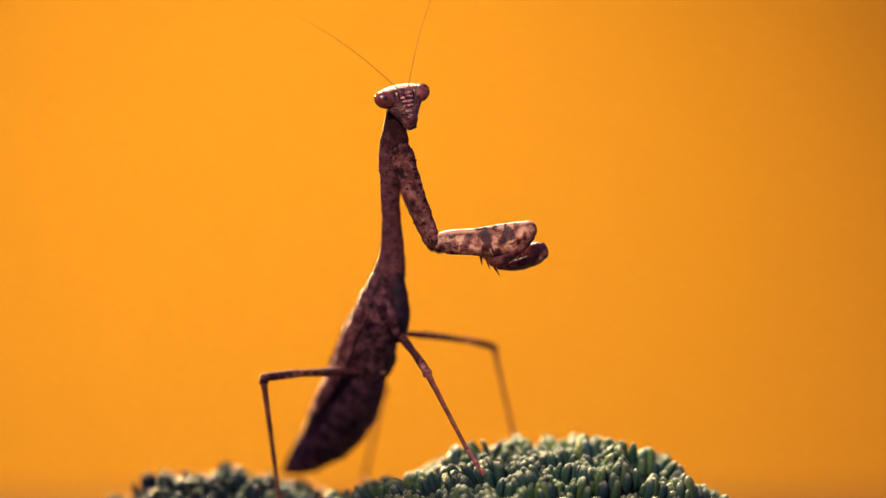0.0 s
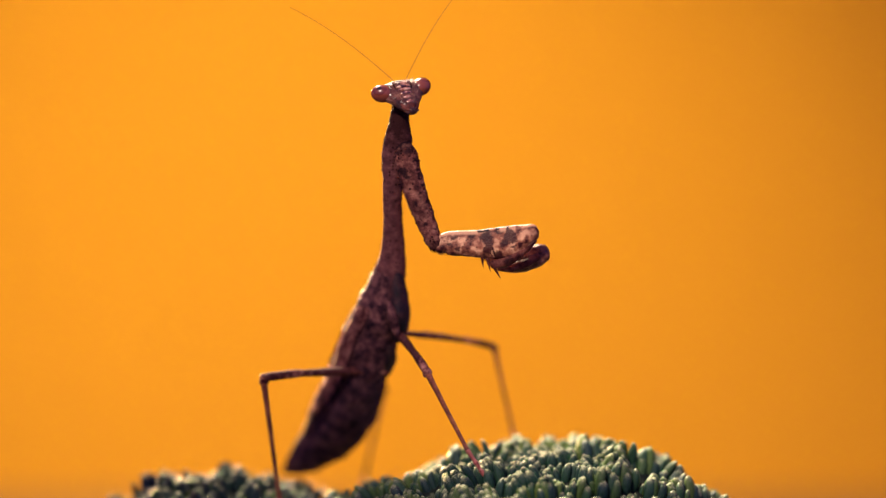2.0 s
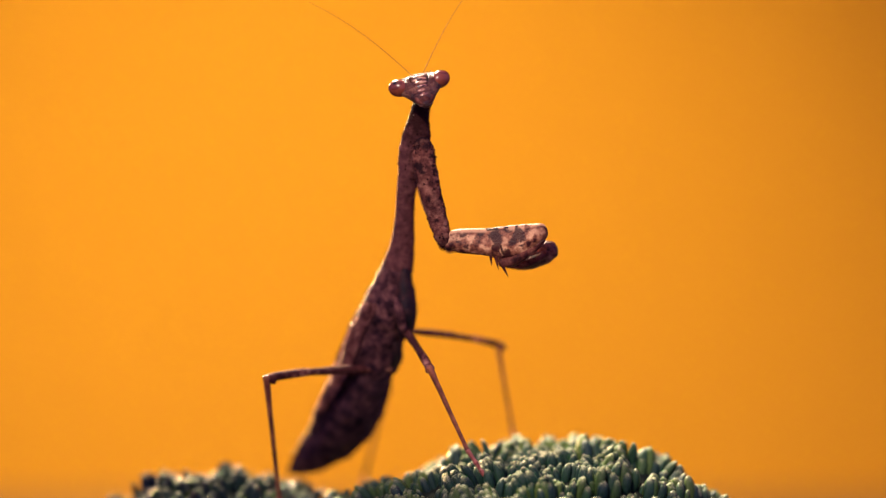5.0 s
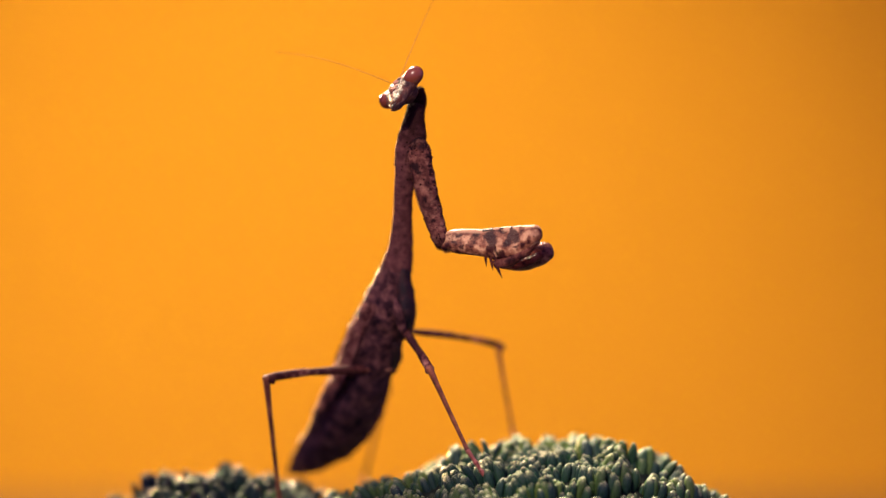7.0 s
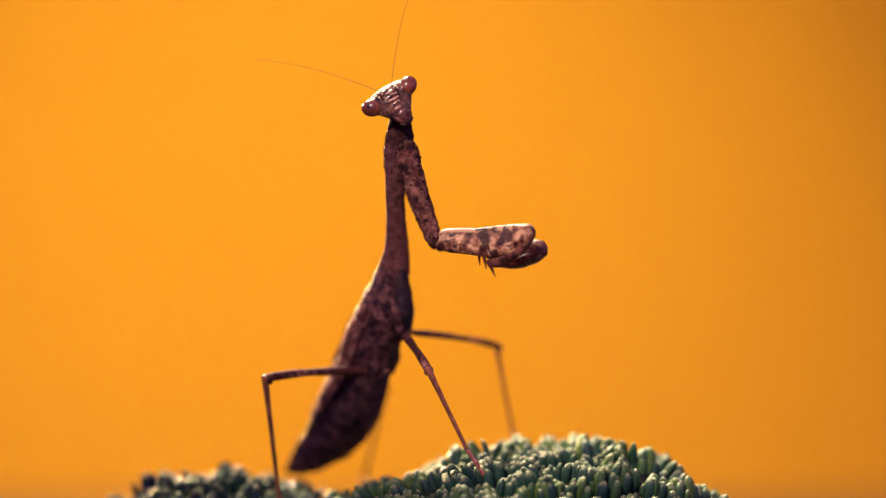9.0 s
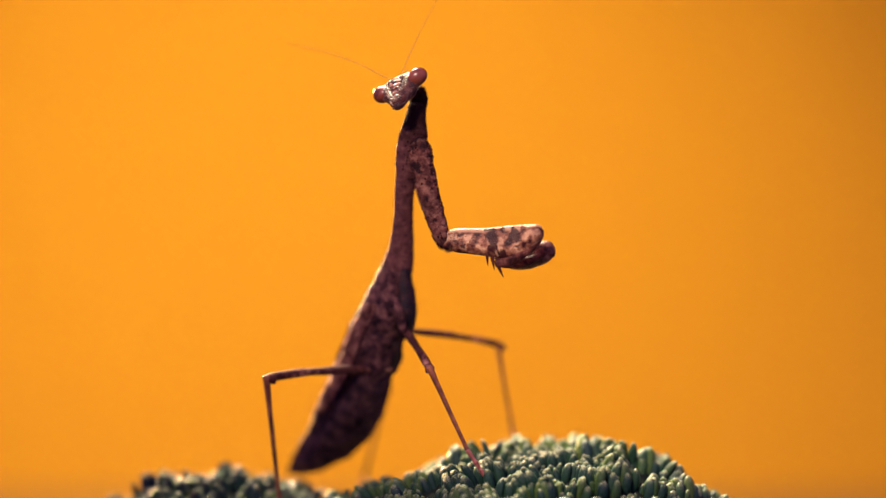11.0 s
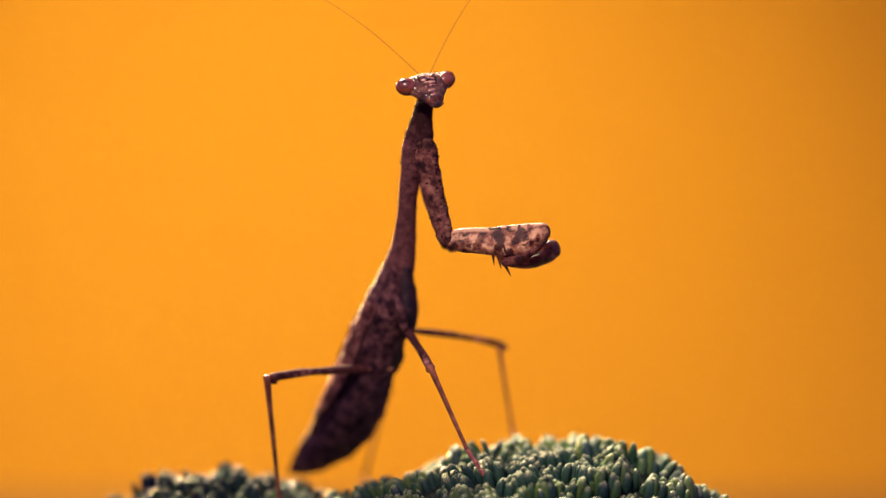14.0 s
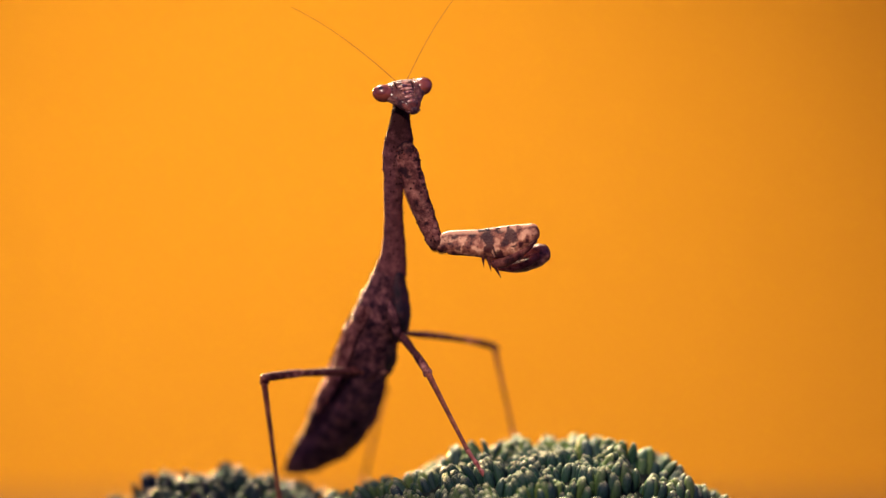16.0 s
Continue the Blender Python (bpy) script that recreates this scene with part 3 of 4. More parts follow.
bm = bmesh.new()
tube(bm, rows((mm(-6.10, 1.10, 80.93), 1.15, 1.05), (mm(-6.05, 0.80, 79.34), 1.38, 1.2), (mm(-6.10, 0.70, 77.69), 1.70, 1.25), (mm(-6.25, 1.00, 76.60), 1.72, 1.2), (mm(-6.62, 1.40, 75.54), 1.54, 1.2), (mm(-6.77, 2.00, 73.40), 1.28, 1.1), (mm(-6.71, 2.60, 70.89), 1.2, 1.0), (mm(-6.59, 3.80, 67.29), 1.22, 1.0), (mm(-6.46, 5.00, 63.67), 1.5, 1.25), (mm(-6.69, 5.80, 61.13), 1.85, 1.6), (mm(-6.84, 6.20, 59.89), 1.9, 1.7)), 60, 20, rough=0.12, freq=900, shape=keel)
rng = random.Random(3)
warts(bm, 170, 0.05, 0.15, rng, lambda p: p.y < 0.0035 and p.z > 0.0715)
warts(bm, 110, 0.05, 0.12, rng, lambda p: p.y < 0.006 and p.z < 0.0715)
prothorax = part("prothorax", bm, shell_neck, mantis, "long slender brown prothorax with grainy edges", pivot=WAIST)

NECK = mm(-6.04, 1.40, 80.08)
bm = bmesh.new()
tube(bm, rows((mm(-6.19, 1.40, 79.36), 1.0, 0.9), (mm(-6.04, 1.40, 80.58), 1.12, 1.0), (mm(-5.90, 1.50, 81.81), 1.15, 1.0), (mm(-5.76, 1.60, 82.82), 0.95, 0.9), (mm(-5.76, 1.60, 83.25), 0.75, 0.75)), 18, 16, rough=0.15)
neck = part("neck", bm, shell_dark, mantis, "dark soft neck", pivot=NECK)

# forelegs
bm = bmesh.new()
tube(bm, rows((mm(-5.50, 0.35, 77.00), 0.7, 0.6), (mm(-5.34, 0.05, 76.40), 1.18, 0.95), (mm(-5.12, -0.05, 75.60), 1.44, 1.12), (mm(-4.91, -0.20, 74.64), 1.47, 1.15), (mm(-4.37, -0.40, 72.48), 1.45, 1.15), (mm(-3.58, -0.60, 70.12), 1.38, 1.05), (mm(-2.43, -0.80, 67.25), 1.25, 0.95), (mm(-1.57, -1.00, 65.10), 1.1, 0.9), (mm(-1.14, -1.00, 64.24), 0.95, 0.85)), 40, 16, rough=0.14, freq=1100)
warts(bm, 120, 0.05, 0.16, rng, lambda p: p.y < 0.0004)
foreleg = part("foreleg", bm, shell_arm, mantis, "mottled brown raptorial foreleg", pivot=SHOULDER)


def facet(s, a):
    """The femur's flattened outer face."""
    c = math.cos(a - radians(108))
    return min(1.0, 0.80 / c) if c > 0.4 else 1.0


bm = bmesh.new()
tube(bm, rows((mm(-0.72, -1.00, 64.00), 0.9, 0.85), (mm(0.00, -1.00, 64.40), 1.40, 0.9), (mm(1.50, -1.10, 64.48), 1.60, 0.9), (mm(4.00, -1.20, 64.52), 1.74, 0.88), (mm(6.15, -1.30, 64.60), 2.0, 0.86), (mm(7.79, -1.35, 64.74), 2.1, 0.84), (mm(9.36, -1.40, 65.36), 1.78, 0.84), (mm(10.79, -1.50, 66.02), 1.24, 0.95), (mm(11.22, -1.50, 66.17), 1.05, 0.85)), 44, 28, rough=0.06, freq=900, shape=facet)
femur = part("femur", bm, shell_femur, foreleg, "pale tan femur with dark blotches", pivot=ELBOW)
bm = bmesh.new()
tube(bm, rows((mm(11.15, -1.30, 65.24), 0.55, 0.5), (mm(10.08, -1.30, 64.17), 0.7, 0.6), (mm(8.65, -1.30, 62.96), 0.75, 0.65), (mm(7.22, -1.30, 62.17), 0.7, 0.6), (mm(6.15, -1.40, 61.96), 0.5, 0.4)), 24, 12, rough=0.08)
tibia = part("tibia", bm, shell_tibia, foreleg, "glossy dark folded tibia", pivot=ELBOW)
fore_spines = []
for a, b, r in ((mm(6.14, -1.60, 62.03), mm(7.21, -1.70, 60.20), 0.30), (mm(4.79, -1.40, 62.81), mm(4.98, -1.40, 61.50), 0.22), (mm(5.50, -1.50, 62.53), mm(5.92, -1.60, 61.05), 0.25), (mm(6.29, -1.20, 62.10), mm(6.60, -1.00, 60.95), 0.22), (mm(5.84, -2.40, 63.39), mm(6.34, -2.90, 62.82), 0.1), (mm(6.13, -2.30, 63.96), mm(6.26, -2.90, 63.17), 0.1)):
    fore_spines.append(part("spine", thorn(bmesh.new(), a, b, r), shell_spine, foreleg, pivot=ELBOW))

for p, r in ((mm(-4.60, -0.75, 76.27), 0.16), (mm(-4.05, -0.60, 76.05), 0.16), (mm(-4.01, -0.90, 76.12), 0.2), (mm(-3.72, -1.00, 75.04), 0.15), (mm(-3.50, -1.00, 73.90), 0.18), (mm(-3.15, -1.10, 72.68), 0.15), (mm(-2.79, -1.20, 71.39), 0.19), (mm(-2.36, -1.30, 70.10), 0.14), (mm(-1.93, -1.30, 68.89), 0.17), (mm(-1.50, -1.40, 67.53), 0.14), (mm(-5.20, -0.95, 76.27), 0.16), (mm(-5.78, -1.05, 76.10), 0.16), (mm(-6.38, -0.85, 75.95), 0.16), (mm(-3.72, -0.75, 75.70), 0.16), (mm(-5.5, -1.15, 75.55), 0.16), (mm(-4.7, -1.2, 75.45), 0.17)):
    part("tubercle", blob(bmesh.new(), p, (r, r, r * 1.1), seg=8, rings=6), shell_spine, foreleg)
bm = bmesh.new()
tube(bm, rows((mm(-6.20, 2.00, 76.36), 0.9, 0.9), (mm(-5.20, 3.00, 73.79), 1.2, 1.0), (mm(-3.91, 3.60, 70.18), 1.2, 1.0), (mm(-2.32, 4.00, 66.57), 1.0, 0.9), (mm(-1.01, 4.00, 63.96), 0.8, 0.8)), 30, 14, rough=0.14, freq=1100)
far_foreleg = part("foreleg", bm, shell_arm, mantis, "mottled brown raptorial foreleg", pivot=SHOULDER)
bm = bmesh.new()
tube(bm, rows((mm(-0.58, 4.00, 63.67), 0.7, 0.7), (mm(1.16, 3.80, 63.95), 0.8, 0.9), (mm(4.77, 3.20, 63.55), 0.85, 0.95), (mm(7.29, 2.60, 62.35), 1.15, 1.0), (mm(9.08, 2.20, 62.20), 1.42, 1.0), (mm(10.88, 1.80, 62.75), 1.52, 1.0), (mm(12.09, 1.50, 63.22), 1.42, 0.95), (mm(12.75, 1.40, 63.42), 1.15, 0.85)), 40, 22, rough=0.08, freq=900)
far_femur = part("femur", bm, shell_far_femur, far_foreleg, "glossy brown femur with a pale edge", pivot=FAR_ELBOW)
bm = bmesh.new()
tube(bm, rows((mm(11.93, 0.80, 62.95), 0.5, 0.45), (mm(10.48, 0.60, 62.09), 0.6, 0.5), (mm(8.69, 0.60, 61.52), 0.6, 0.45), (mm(7.04, 0.80, 61.37), 0.4, 0.35)), 20, 10, rough=0.06)
far_tibia = part("tibia", bm, shell_tibia, far_foreleg, "glossy dark folded tibia", pivot=FAR_ELBOW)
far_spines = []
for i in range(6):
    a = mm(7.76, 0.60, 61.95) * (1 - i / 5) + mm(10.77, 0.60, 63.0) * (i / 5)
    far_spines.append(part("spine", thorn(bmesh.new(), a, a + mm(-0.15, -0.35, -0.45), 0.10), shell_spine, far_foreleg, pivot=FAR_ELBOW))


def walking_leg(name, hip, knee, ankle, toe, wide, label, skin=shell_leg):
    """Femur with hip as the part; tibia and tarsus under it."""
    bm = bmesh.new()
    d = knee - hip
    w = wide * 0.001
    bow = Vector((0, 0, 0.02 * d.length))
    tube(bm, [(*(hip - d * 0.04), w * 0.7, w * 0.7), (*(hip + d * 0.15 + bow * 0.5), w * 0.95, w * 0.95), (*(hip + d * 0.4 + bow), w * 0.98, w * 0.98), (*(hip + d * 0.62 + bow), w * 0.82, w * 0.82), (*(hip + d * 0.72 + bow), w * 0.92, w * 0.92), (*(hip + d * 0.9 + bow * 0.5), w * 1.0, w * 1.0), (*knee, w * 0.92, w * 0.92)], 34, 12, ref=(0.2, -1, 0.1), rough=0.05)
    d = (ankle - knee).normalized()
    blob(bm, knee + d * w * 0.5, (wide * 1.02,) * 3, seg=10, rings=8, rough=0.12)
    for k in (-1, 1):
        blob(bm, knee + d * w * 0.9 + d.cross(Vector((0, 1, 0))).normalized() * w * 0.55 * k, (wide * 0.6, wide * 0.6, wide * 0.75), seg=8, rings=6)
    leg = part(name, bm, skin, mantis, label, pivot=hip)
    bm = bmesh.new()
    d = ankle - knee
    tube(bm, [(*knee, w * 0.9, w * 0.9), (*(knee + d * 0.06), w * 0.78, w * 0.78), (*(knee + d * 0.3), w * 0.60, w * 0.60), (*(knee + d * 0.9), w * 0.48, w * 0.48), (*ankle, w * 0.66, w * 0.66)], 26, 10, ref=(0.2, -1, 0.1), rough=0.03)
    w = wide
    for k in (-1, 1):
        thorn(bm, ankle, ankle + d.normalized() * 0.0007 + mm(0.35 * k, -0.2, 0), 0.12)
    shin = part("tibia", bm, shell_shin, leg, pivot=knee)
    bm = bmesh.new()
    d = toe - ankle
    tube(bm, [(*ankle, w * 0.0006, w * 0.0006), (*(ankle + d * 0.4), w * 0.00045, w * 0.00045), (*(ankle + d * 0.45), w * 0.0006, w * 0.0006), (*(ankle + d * 0.7), w * 0.0004, w * 0.0004), (*(ankle + d * 0.75), w * 0.00058, w * 0.00058), (*toe, w * 0.0004, w * 0.0004)], 26, 8, ref=(0.2, -1, 0.1))
    for k in (-1, 1):
        thorn(bm, toe, toe + d.normalized() * 0.0006 + mm(0.35 * k, -0.1, -0.1), 0.12)
    foot = part("tarsus", bm, shell_foot, leg, "thin reddish foot", pivot=ankle)
    return leg, shin, foot, hip, knee, ankle


LEGS = [
    (walking_leg("middle_leg", mm(-6.27, 6.50, 53.33), mm(-2.22, 0.20, 48.25), mm(3.01, -0.60, 38.25), mm(5.44, -0.60, 34.60), 0.56, "slender banded brown walking leg", shell_near_leg), (0.57, 0.29)),
    (walking_leg("middle_leg", mm(-4.93, 9.00, 52.6), mm(6.68, 16.00, 50.75), mm(9.17, 19.00, 39.90), mm(9.98, 20.00, 35.5), 0.47, "slender banded brown walking leg"), (0.57, 0.25)),
    (walking_leg("hind_leg", mm(-7.92, 9.00, 47.69), mm(-23.03, 4.00, 47.09), mm(-21.21, 8.00, 31.49), mm(-20.65, 8.50, 28.82), 0.58, "slender banded brown walking leg"), (0.43, 0.0)),
    (walking_leg("hind_leg", mm(-8.80, 13.00, 47.5), mm(-8.00, 25.00, 44.70), mm(-10.55, 28.00, 33.00), mm(-11.48, 29.00, 30.2), 0.5, "slender banded brown walking leg"), (0.43, 0.0)),
]

# the head, built about its own middle between the eyes, face towards -y
HEAD = mm(-4.98, -0.50, 82.90)


def build_head():
    bm = bmesh.new()
    keys = [(0, 0.55, 1.22, 2.5, 0.5), (0, 0.38, 0.95, 2.95, 1.0), (0, 0.1, 0.3, 3.1, 1.25), (0, -0.05, -0.4, 3.05, 1.15), (0, -0.12, -1.0, 2.7, 1.08), (0, -0.2, -1.8, 2.05, 0.98), (0, -0.3, -2.8, 1.4, 0.85), (0, -0.42, -3.5, 0.95, 0.7), (0, -0.5, -4.0, 0.7, 0.5)]
    keys = [tuple(v * 0.001 for v in k) for k in keys]
    tube(bm, keys, 44, 32, rough=0.1, freq=1500)
    # back of the head
    blob(bm, mm(0, 0.95, -0.35), (1.75, 1.15, 1.15), seg=18, rings=10, rough=0.12, freq=1200)
    # cheeks that swell out into the eyes
    for k in (-1, 1):
        tube(bm, [tuple(v * 0.001 for v in r) for r in ((0.7 * k, 0.1, -0.5, 1.25, 1.1), (1.5 * k, 0.0, -0.2, 1.22, 1.08), (2.3 * k, -0.1, 0.06, 1.12, 1.02), (2.9 * k, -0.12, 0.28, 0.9, 0.85))], 16, 20, rough=0.07, freq=1400)
    for k in (-1, 1):
        blob(bm, mm(0.75 * k, -1.0, 0.35), (0.32, 0.3, 0.3), seg=10, rings=6)
        tube(bm, [tuple(v * 0.001 for v in r) for r in ((1.3 * k, -0.95, 0.5, 0.16, 0.16), (1.25 * k, -1.0, -0.6, 0.14, 0.14), (0.85 * k, -0.98, -1.8, 0.13, 0.13), (0.5 * k, -0.95, -2.7, 0.1, 0.1))], 16, 8, rough=0.06)
    r = random.Random(11)
    for i in range(60):
        x, z = r.uniform(-1.7, 1.7), r.uniform(-2.6, 0.95)
        if abs(x) < 2.1 * (z + 3.6) / 4.2:
            blob(bm, mm(x, -1.02 - 0.1 * z * 0.2, z), (r.uniform(0.04, 0.09),) * 3, seg=6, rings=4)
    for i in range(26):
        blob(bm, mm(r.uniform(-2.2, 2.2), r.uniform(0.3, 0.9), 1.15), (r.uniform(0.05, 0.12),) * 3, seg=6, rings=4)
    uv = bm.loops.layers.uv.verify()
    for f in bm.faces:
        if all(loop[uv].uv.length < 1e-6 for loop in f.loops):
            for loop in f.loops:
                loop[uv].uv = (0.5, 0.5)
    bmesh.ops.translate(bm, verts=bm.verts, vec=HEAD)
    head = part("head", bm, shell_head, mantis, "triangular tan and brown head", pivot=HEAD)
    for x, y, z, a, b, c in ((0, -1.06, 0.30, 0.98, 0.26, 0.24), (0, -1.14, -0.22, 0.94, 0.26, 0.24), (0, -1.13, -0.76, 0.86, 0.26, 0.25), (0, -1.08, -1.32, 0.76, 0.25, 0.26), (0, -1.0, -1.95, 0.64, 0.24, 0.30), (0, -0.95, -2.65, 0.52, 0.24, 0.36)):
        bm = bmesh.new()
        blob(bm, HEAD + mm(x, y, z), (a, b, c), seg=18, rings=10, rough=0.09, freq=1900)
        part("face_plate", bm, shell_face, head, "glossy tan plate of the face")
    for k in (-1, 1):
        bm = bmesh.new()
        tube(bm, [tuple(v * 0.001 for v in r) for r in ((1.12 * k, -0.75, 0.95, 0.06, 0.06), (1.14 * k, -1.02, 0.5, 0.09, 0.09), (1.08 * k, -1.08, -0.2, 0.07, 0.07), (0.92 * k, -1.04, -0.8, 0.05, 0.05))], 16, 8, rough=0.05)
        bmesh.ops.translate(bm, verts=bm.verts, vec=HEAD)
        part("face_seam", bm, shell_dark, head, "dark seam beside the face plates")
    for k, spot in ((-1, (-0.5, -1.15, 0.1)), (1, (0.5, -0.85, 0.8))):
        c = HEAD + mm(2.68 * k, -0.15, 0.02)
        bm = bmesh.new()
        blob(bm, c, (1.40, 1.14, 1.12), (0, -30 * k, 10 * k), seg=28, rings=18)
        part("eye", bm, eye_material("facet_eye", spot), head, "glossy red-brown bulging eye", pivot=c)
    for k in (-1, 0, 1):
        bm = bmesh.new()
        blob(bm, HEAD + mm(0.3 * k, -0.95, 0.55 + 0.25 * (k == 0)), (0.14, 0.14, 0.14), seg=10, rings=6)
        part("ocellus", bm, shell_spine, head)
    bm = bmesh.new()
    blob(bm, HEAD + mm(0, -0.85, -3.35), (0.72, 0.3, 0.55), seg=14, rings=8, rough=0.08)
    part("labrum", bm, shell_tibia, head, "dark glossy upper lip")
    for k in (-1, 1):
        bm = bmesh.new()
        tube(bm, [tuple(v * 0.001 for v in r) for r in ((0.95 * k, -0.5, -2.5, 0.32, 0.35), (0.85 * k, -0.6, -3.25, 0.3, 0.33), (0.4 * k, -0.75, -4.0, 0.14, 0.15))], 14, 10, rough=0.05)
        bmesh.ops.translate(bm, verts=bm.verts, vec=HEAD)
        part("mandible", bm, shell_tibia, head)
        bm = bmesh.new()
        tube(bm, [tuple(v * 0.001 for v in r) for r in ((0.75 * k, -0.1, -3.2, 0.13, 0.13), (0.85 * k, -0.45, -3.85, 0.11, 0.11), (0.6 * k, -0.7, -4.2, 0.1, 0.1), (0.35 * k, -0.65, -4.25, 0.06, 0.06))], 18, 8)
        bmesh.ops.translate(bm, verts=bm.verts, vec=HEAD)
        part("palp", bm, shell_head, head)
    feelers = []
    for k in (-1, 1):
        base = HEAD + mm(0.5 * k, -0.85, 0.6)
        bm = bmesh.new()
        keys = []
        for i in range(9):
            s = i / 8
            r = 0.057 * (1 - 0.5 * s) * 0.001
            keys.append((base.x + 0.001 * k * 2.2 * s ** 2.6, base.y, base.z + 0.0165 * s, r, r))
        tube(bm, keys, 60, 7, shape=lambda s, a: 1 + 0.12 * math.sin(s * 160))
        feelers.append(part("antenna", bm, shell_feeler, head, "thin reddish thread-like antenna", pivot=base))
    return head, feelers


head, feelers = build_head()


# ---- what moves ----
def motions():
    sway = [(0, 0), (0.5, 0.08), (1, 0.12), (1.5, 0.09), (2, 0.03), (2.5, 0.03), (3, 0.23), (3.5, 0.73), (4, 0.99), (4.2, 0.96), (5.2, 0.91), (6.3, 0.86),
            (6.5, 0.86), (7, 0.81), (7.5, 0.76), (8, 0.65), (8.5, 0.52), (8.6, 0.52), (9, 0.52), (9.2, 0.52), (10.2, 0.73), (11.3, 0.93), (11.5, 0.94),
            (12, 0.81), (12.5, 0.74), (13, 0.74), (13.5, 0.83), (14, 1.08), (14.5, 0.59), (15, 0.12), (15.5, 0.04), (16, 0.11)]
    bend = [(0, 0), (0.5, 0.45), (1, 1.06), (1.5, 1.99), (2, 1.49), (2.5, 0.7), (3, 1.39), (3.5, 4.68), (4, 6.18), (4.2, 6), (5.2, 5.61), (6.3, 5.22),
            (6.5, 5.22), (7, 4.31), (7.5, 3.72), (8, 1.45), (8.5, 0.02), (8.6, 0.01), (9, 0.01), (9.2, 0.01), (10.2, 2.39), (11.3, 4.77), (11.5, 4.87),
            (12, 4.7), (12.5, 4.6), (13, 4.19), (13.5, 4.92), (14, 6.2), (14.5, 4.13), (15, 1.08), (15.5, 0.64), (16, 1.54)]
    swing = [(0, 0), (0.5, -0.09), (1, -0.23), (1.5, -0.43), (2, -0.39), (2.5, -0.05), (3, 0.21), (3.5, -0.67), (4, -0.55), (4.2, -0.53), (5.2, -0.15),
            (6.3, 0.24), (6.5, 0.24), (7, 0.79), (7.5, 0.43), (8, 1.5), (8.5, 1.96), (8.6, 1.82), (9, 1.82), (9.2, 1.82), (10.2, 0.99), (11.3, 0.17),
            (11.5, 0.17), (12, -0.36), (12.5, -0.29), (13, -0.35), (13.5, -0.64), (14, -0.54), (14.5, -0.93), (15, 0.05), (15.5, 0.15), (16, -0.43)]
    reach = [(0, 0), (0.5, 0.08), (1, -0.28), (1.5, -0.54), (2, 0.55), (2.5, 1.3), (3, 0.49), (3.5, -2.29), (4, -3.61), (4.2, -3.5), (5.2, -2.92), (6.3, -2.34),
            (6.5, -2.34), (7, -1.33), (7.5, -0.35), (8, 1.87), (8.5, 2.45), (8.6, 1.77), (9, 1.77), (9.2, 1.77), (10.2, 0.43), (11.3, -0.9), (11.5, -0.92),
            (12, -3.24), (12.5, -3.3), (13, -2.19), (13.5, -2.23), (14, -3.31), (14.5, -1.27), (15, 0.84), (15.5, 1.1), (16, 0.58)]
    far_reach = [(0, 0), (0.5, -0.34), (1, -0.52), (1.5, -0.75), (2, -0.21), (2.5, 0.9), (3, -0.44), (3.5, -3.57), (4, -6.21), (4.2, -6.02), (5.2, -5.8),
            (6.3, -5.58), (6.5, -5.58), (7, -4.57), (7.5, -3.29), (8, -1.76), (8.5, -1.2), (8.6, -1.97), (9, -1.97), (9.2, -1.97), (10.2, -3.29), (11.3, -4.61),
            (11.5, -4.7), (12, -5.39), (12.5, -5.24), (13, -4.4), (13.5, -4.43), (14, -6.5), (14.5, -2.17), (15, -0.01), (15.5, 0.74), (16, -0.06)]
    turn = [(0, -2), (4.2, -2.5), (6.3, -11.2), (6.5, -11.7), (7, -13.6), (7.5, -17.5), (8, -18.8), (8.5, -18.5), (8.6, -15.7), (9, -14.7), (9.2, -14.7),
            (11.3, -14.3), (11.5, -14.3), (11.6, -11), (11.8, -4), (12, -3), (16, -3)]

    def at(track, t):
        return float(np.interp(t, [r[0] for r in track], [r[1] for r in track]))

    def about(p, m):
        return Matrix.Translation(p) @ m @ Matrix.Translation(-p)

    def body(t):
        u = at(sway, t)
        return Matrix.Translation(mm(0.72 * u, 0, 0)) @ about(TIP, pose(0, 0, 0, -2.4 * u, 0.7 * u, 0))

    def chest(t):
        u = at(sway, t)
        return body(t) @ Matrix.Translation(mm(0, 0, 0.33 * u)) @ about(WAIST, pose(0, 0, 0, 1.0 * u, at(bend, t), 0))

    def shoulder(t):
        return chest(t) @ about(SHOULDER, pose(0, 0, 0, 0, at(swing, t), 0))

    def arm(t):
        return shoulder(t) @ about(ELBOW, pose(0, 0, 0, 0, at(reach, t), at(turn, t)))

    def far_arm(t):
        return shoulder(t) @ about(FAR_ELBOW, pose(0, 0, 0, 0, at(far_reach, t), 0.33 * at(turn, t)))

    def aim(a0, b0, a1, b1):
        return Matrix.Translation(a1) @ (b0 - a0).rotation_difference(b1 - a1).to_matrix().to_4x4() @ Matrix.Translation(-a0)

    def key(ob, place, above=None):
        """Key ob by its place in the world, under the part above it or under the mantis."""
        out = []
        for t, u in sway:
            up = above(t) @ Matrix.Translation(PIVOT[ob.parent.name]) if above else Matrix.Translation(ROOT)
            out.append((t, up.inverted() @ place(t) @ Matrix.Translation(PIVOT[ob.name])))
        walk(ob, out)

    for ob in (abdomen, thorax, hips, coxa, *wings):
        key(ob, body)
    key(prothorax, chest)
    lean = ((0, 0), (7, 0), (7.5, -4), (8, -20), (8.5, -23), (8.6, -4), (9.2, -4), (10.2, -2), (11.3, 0), (16, 0))
    out = []
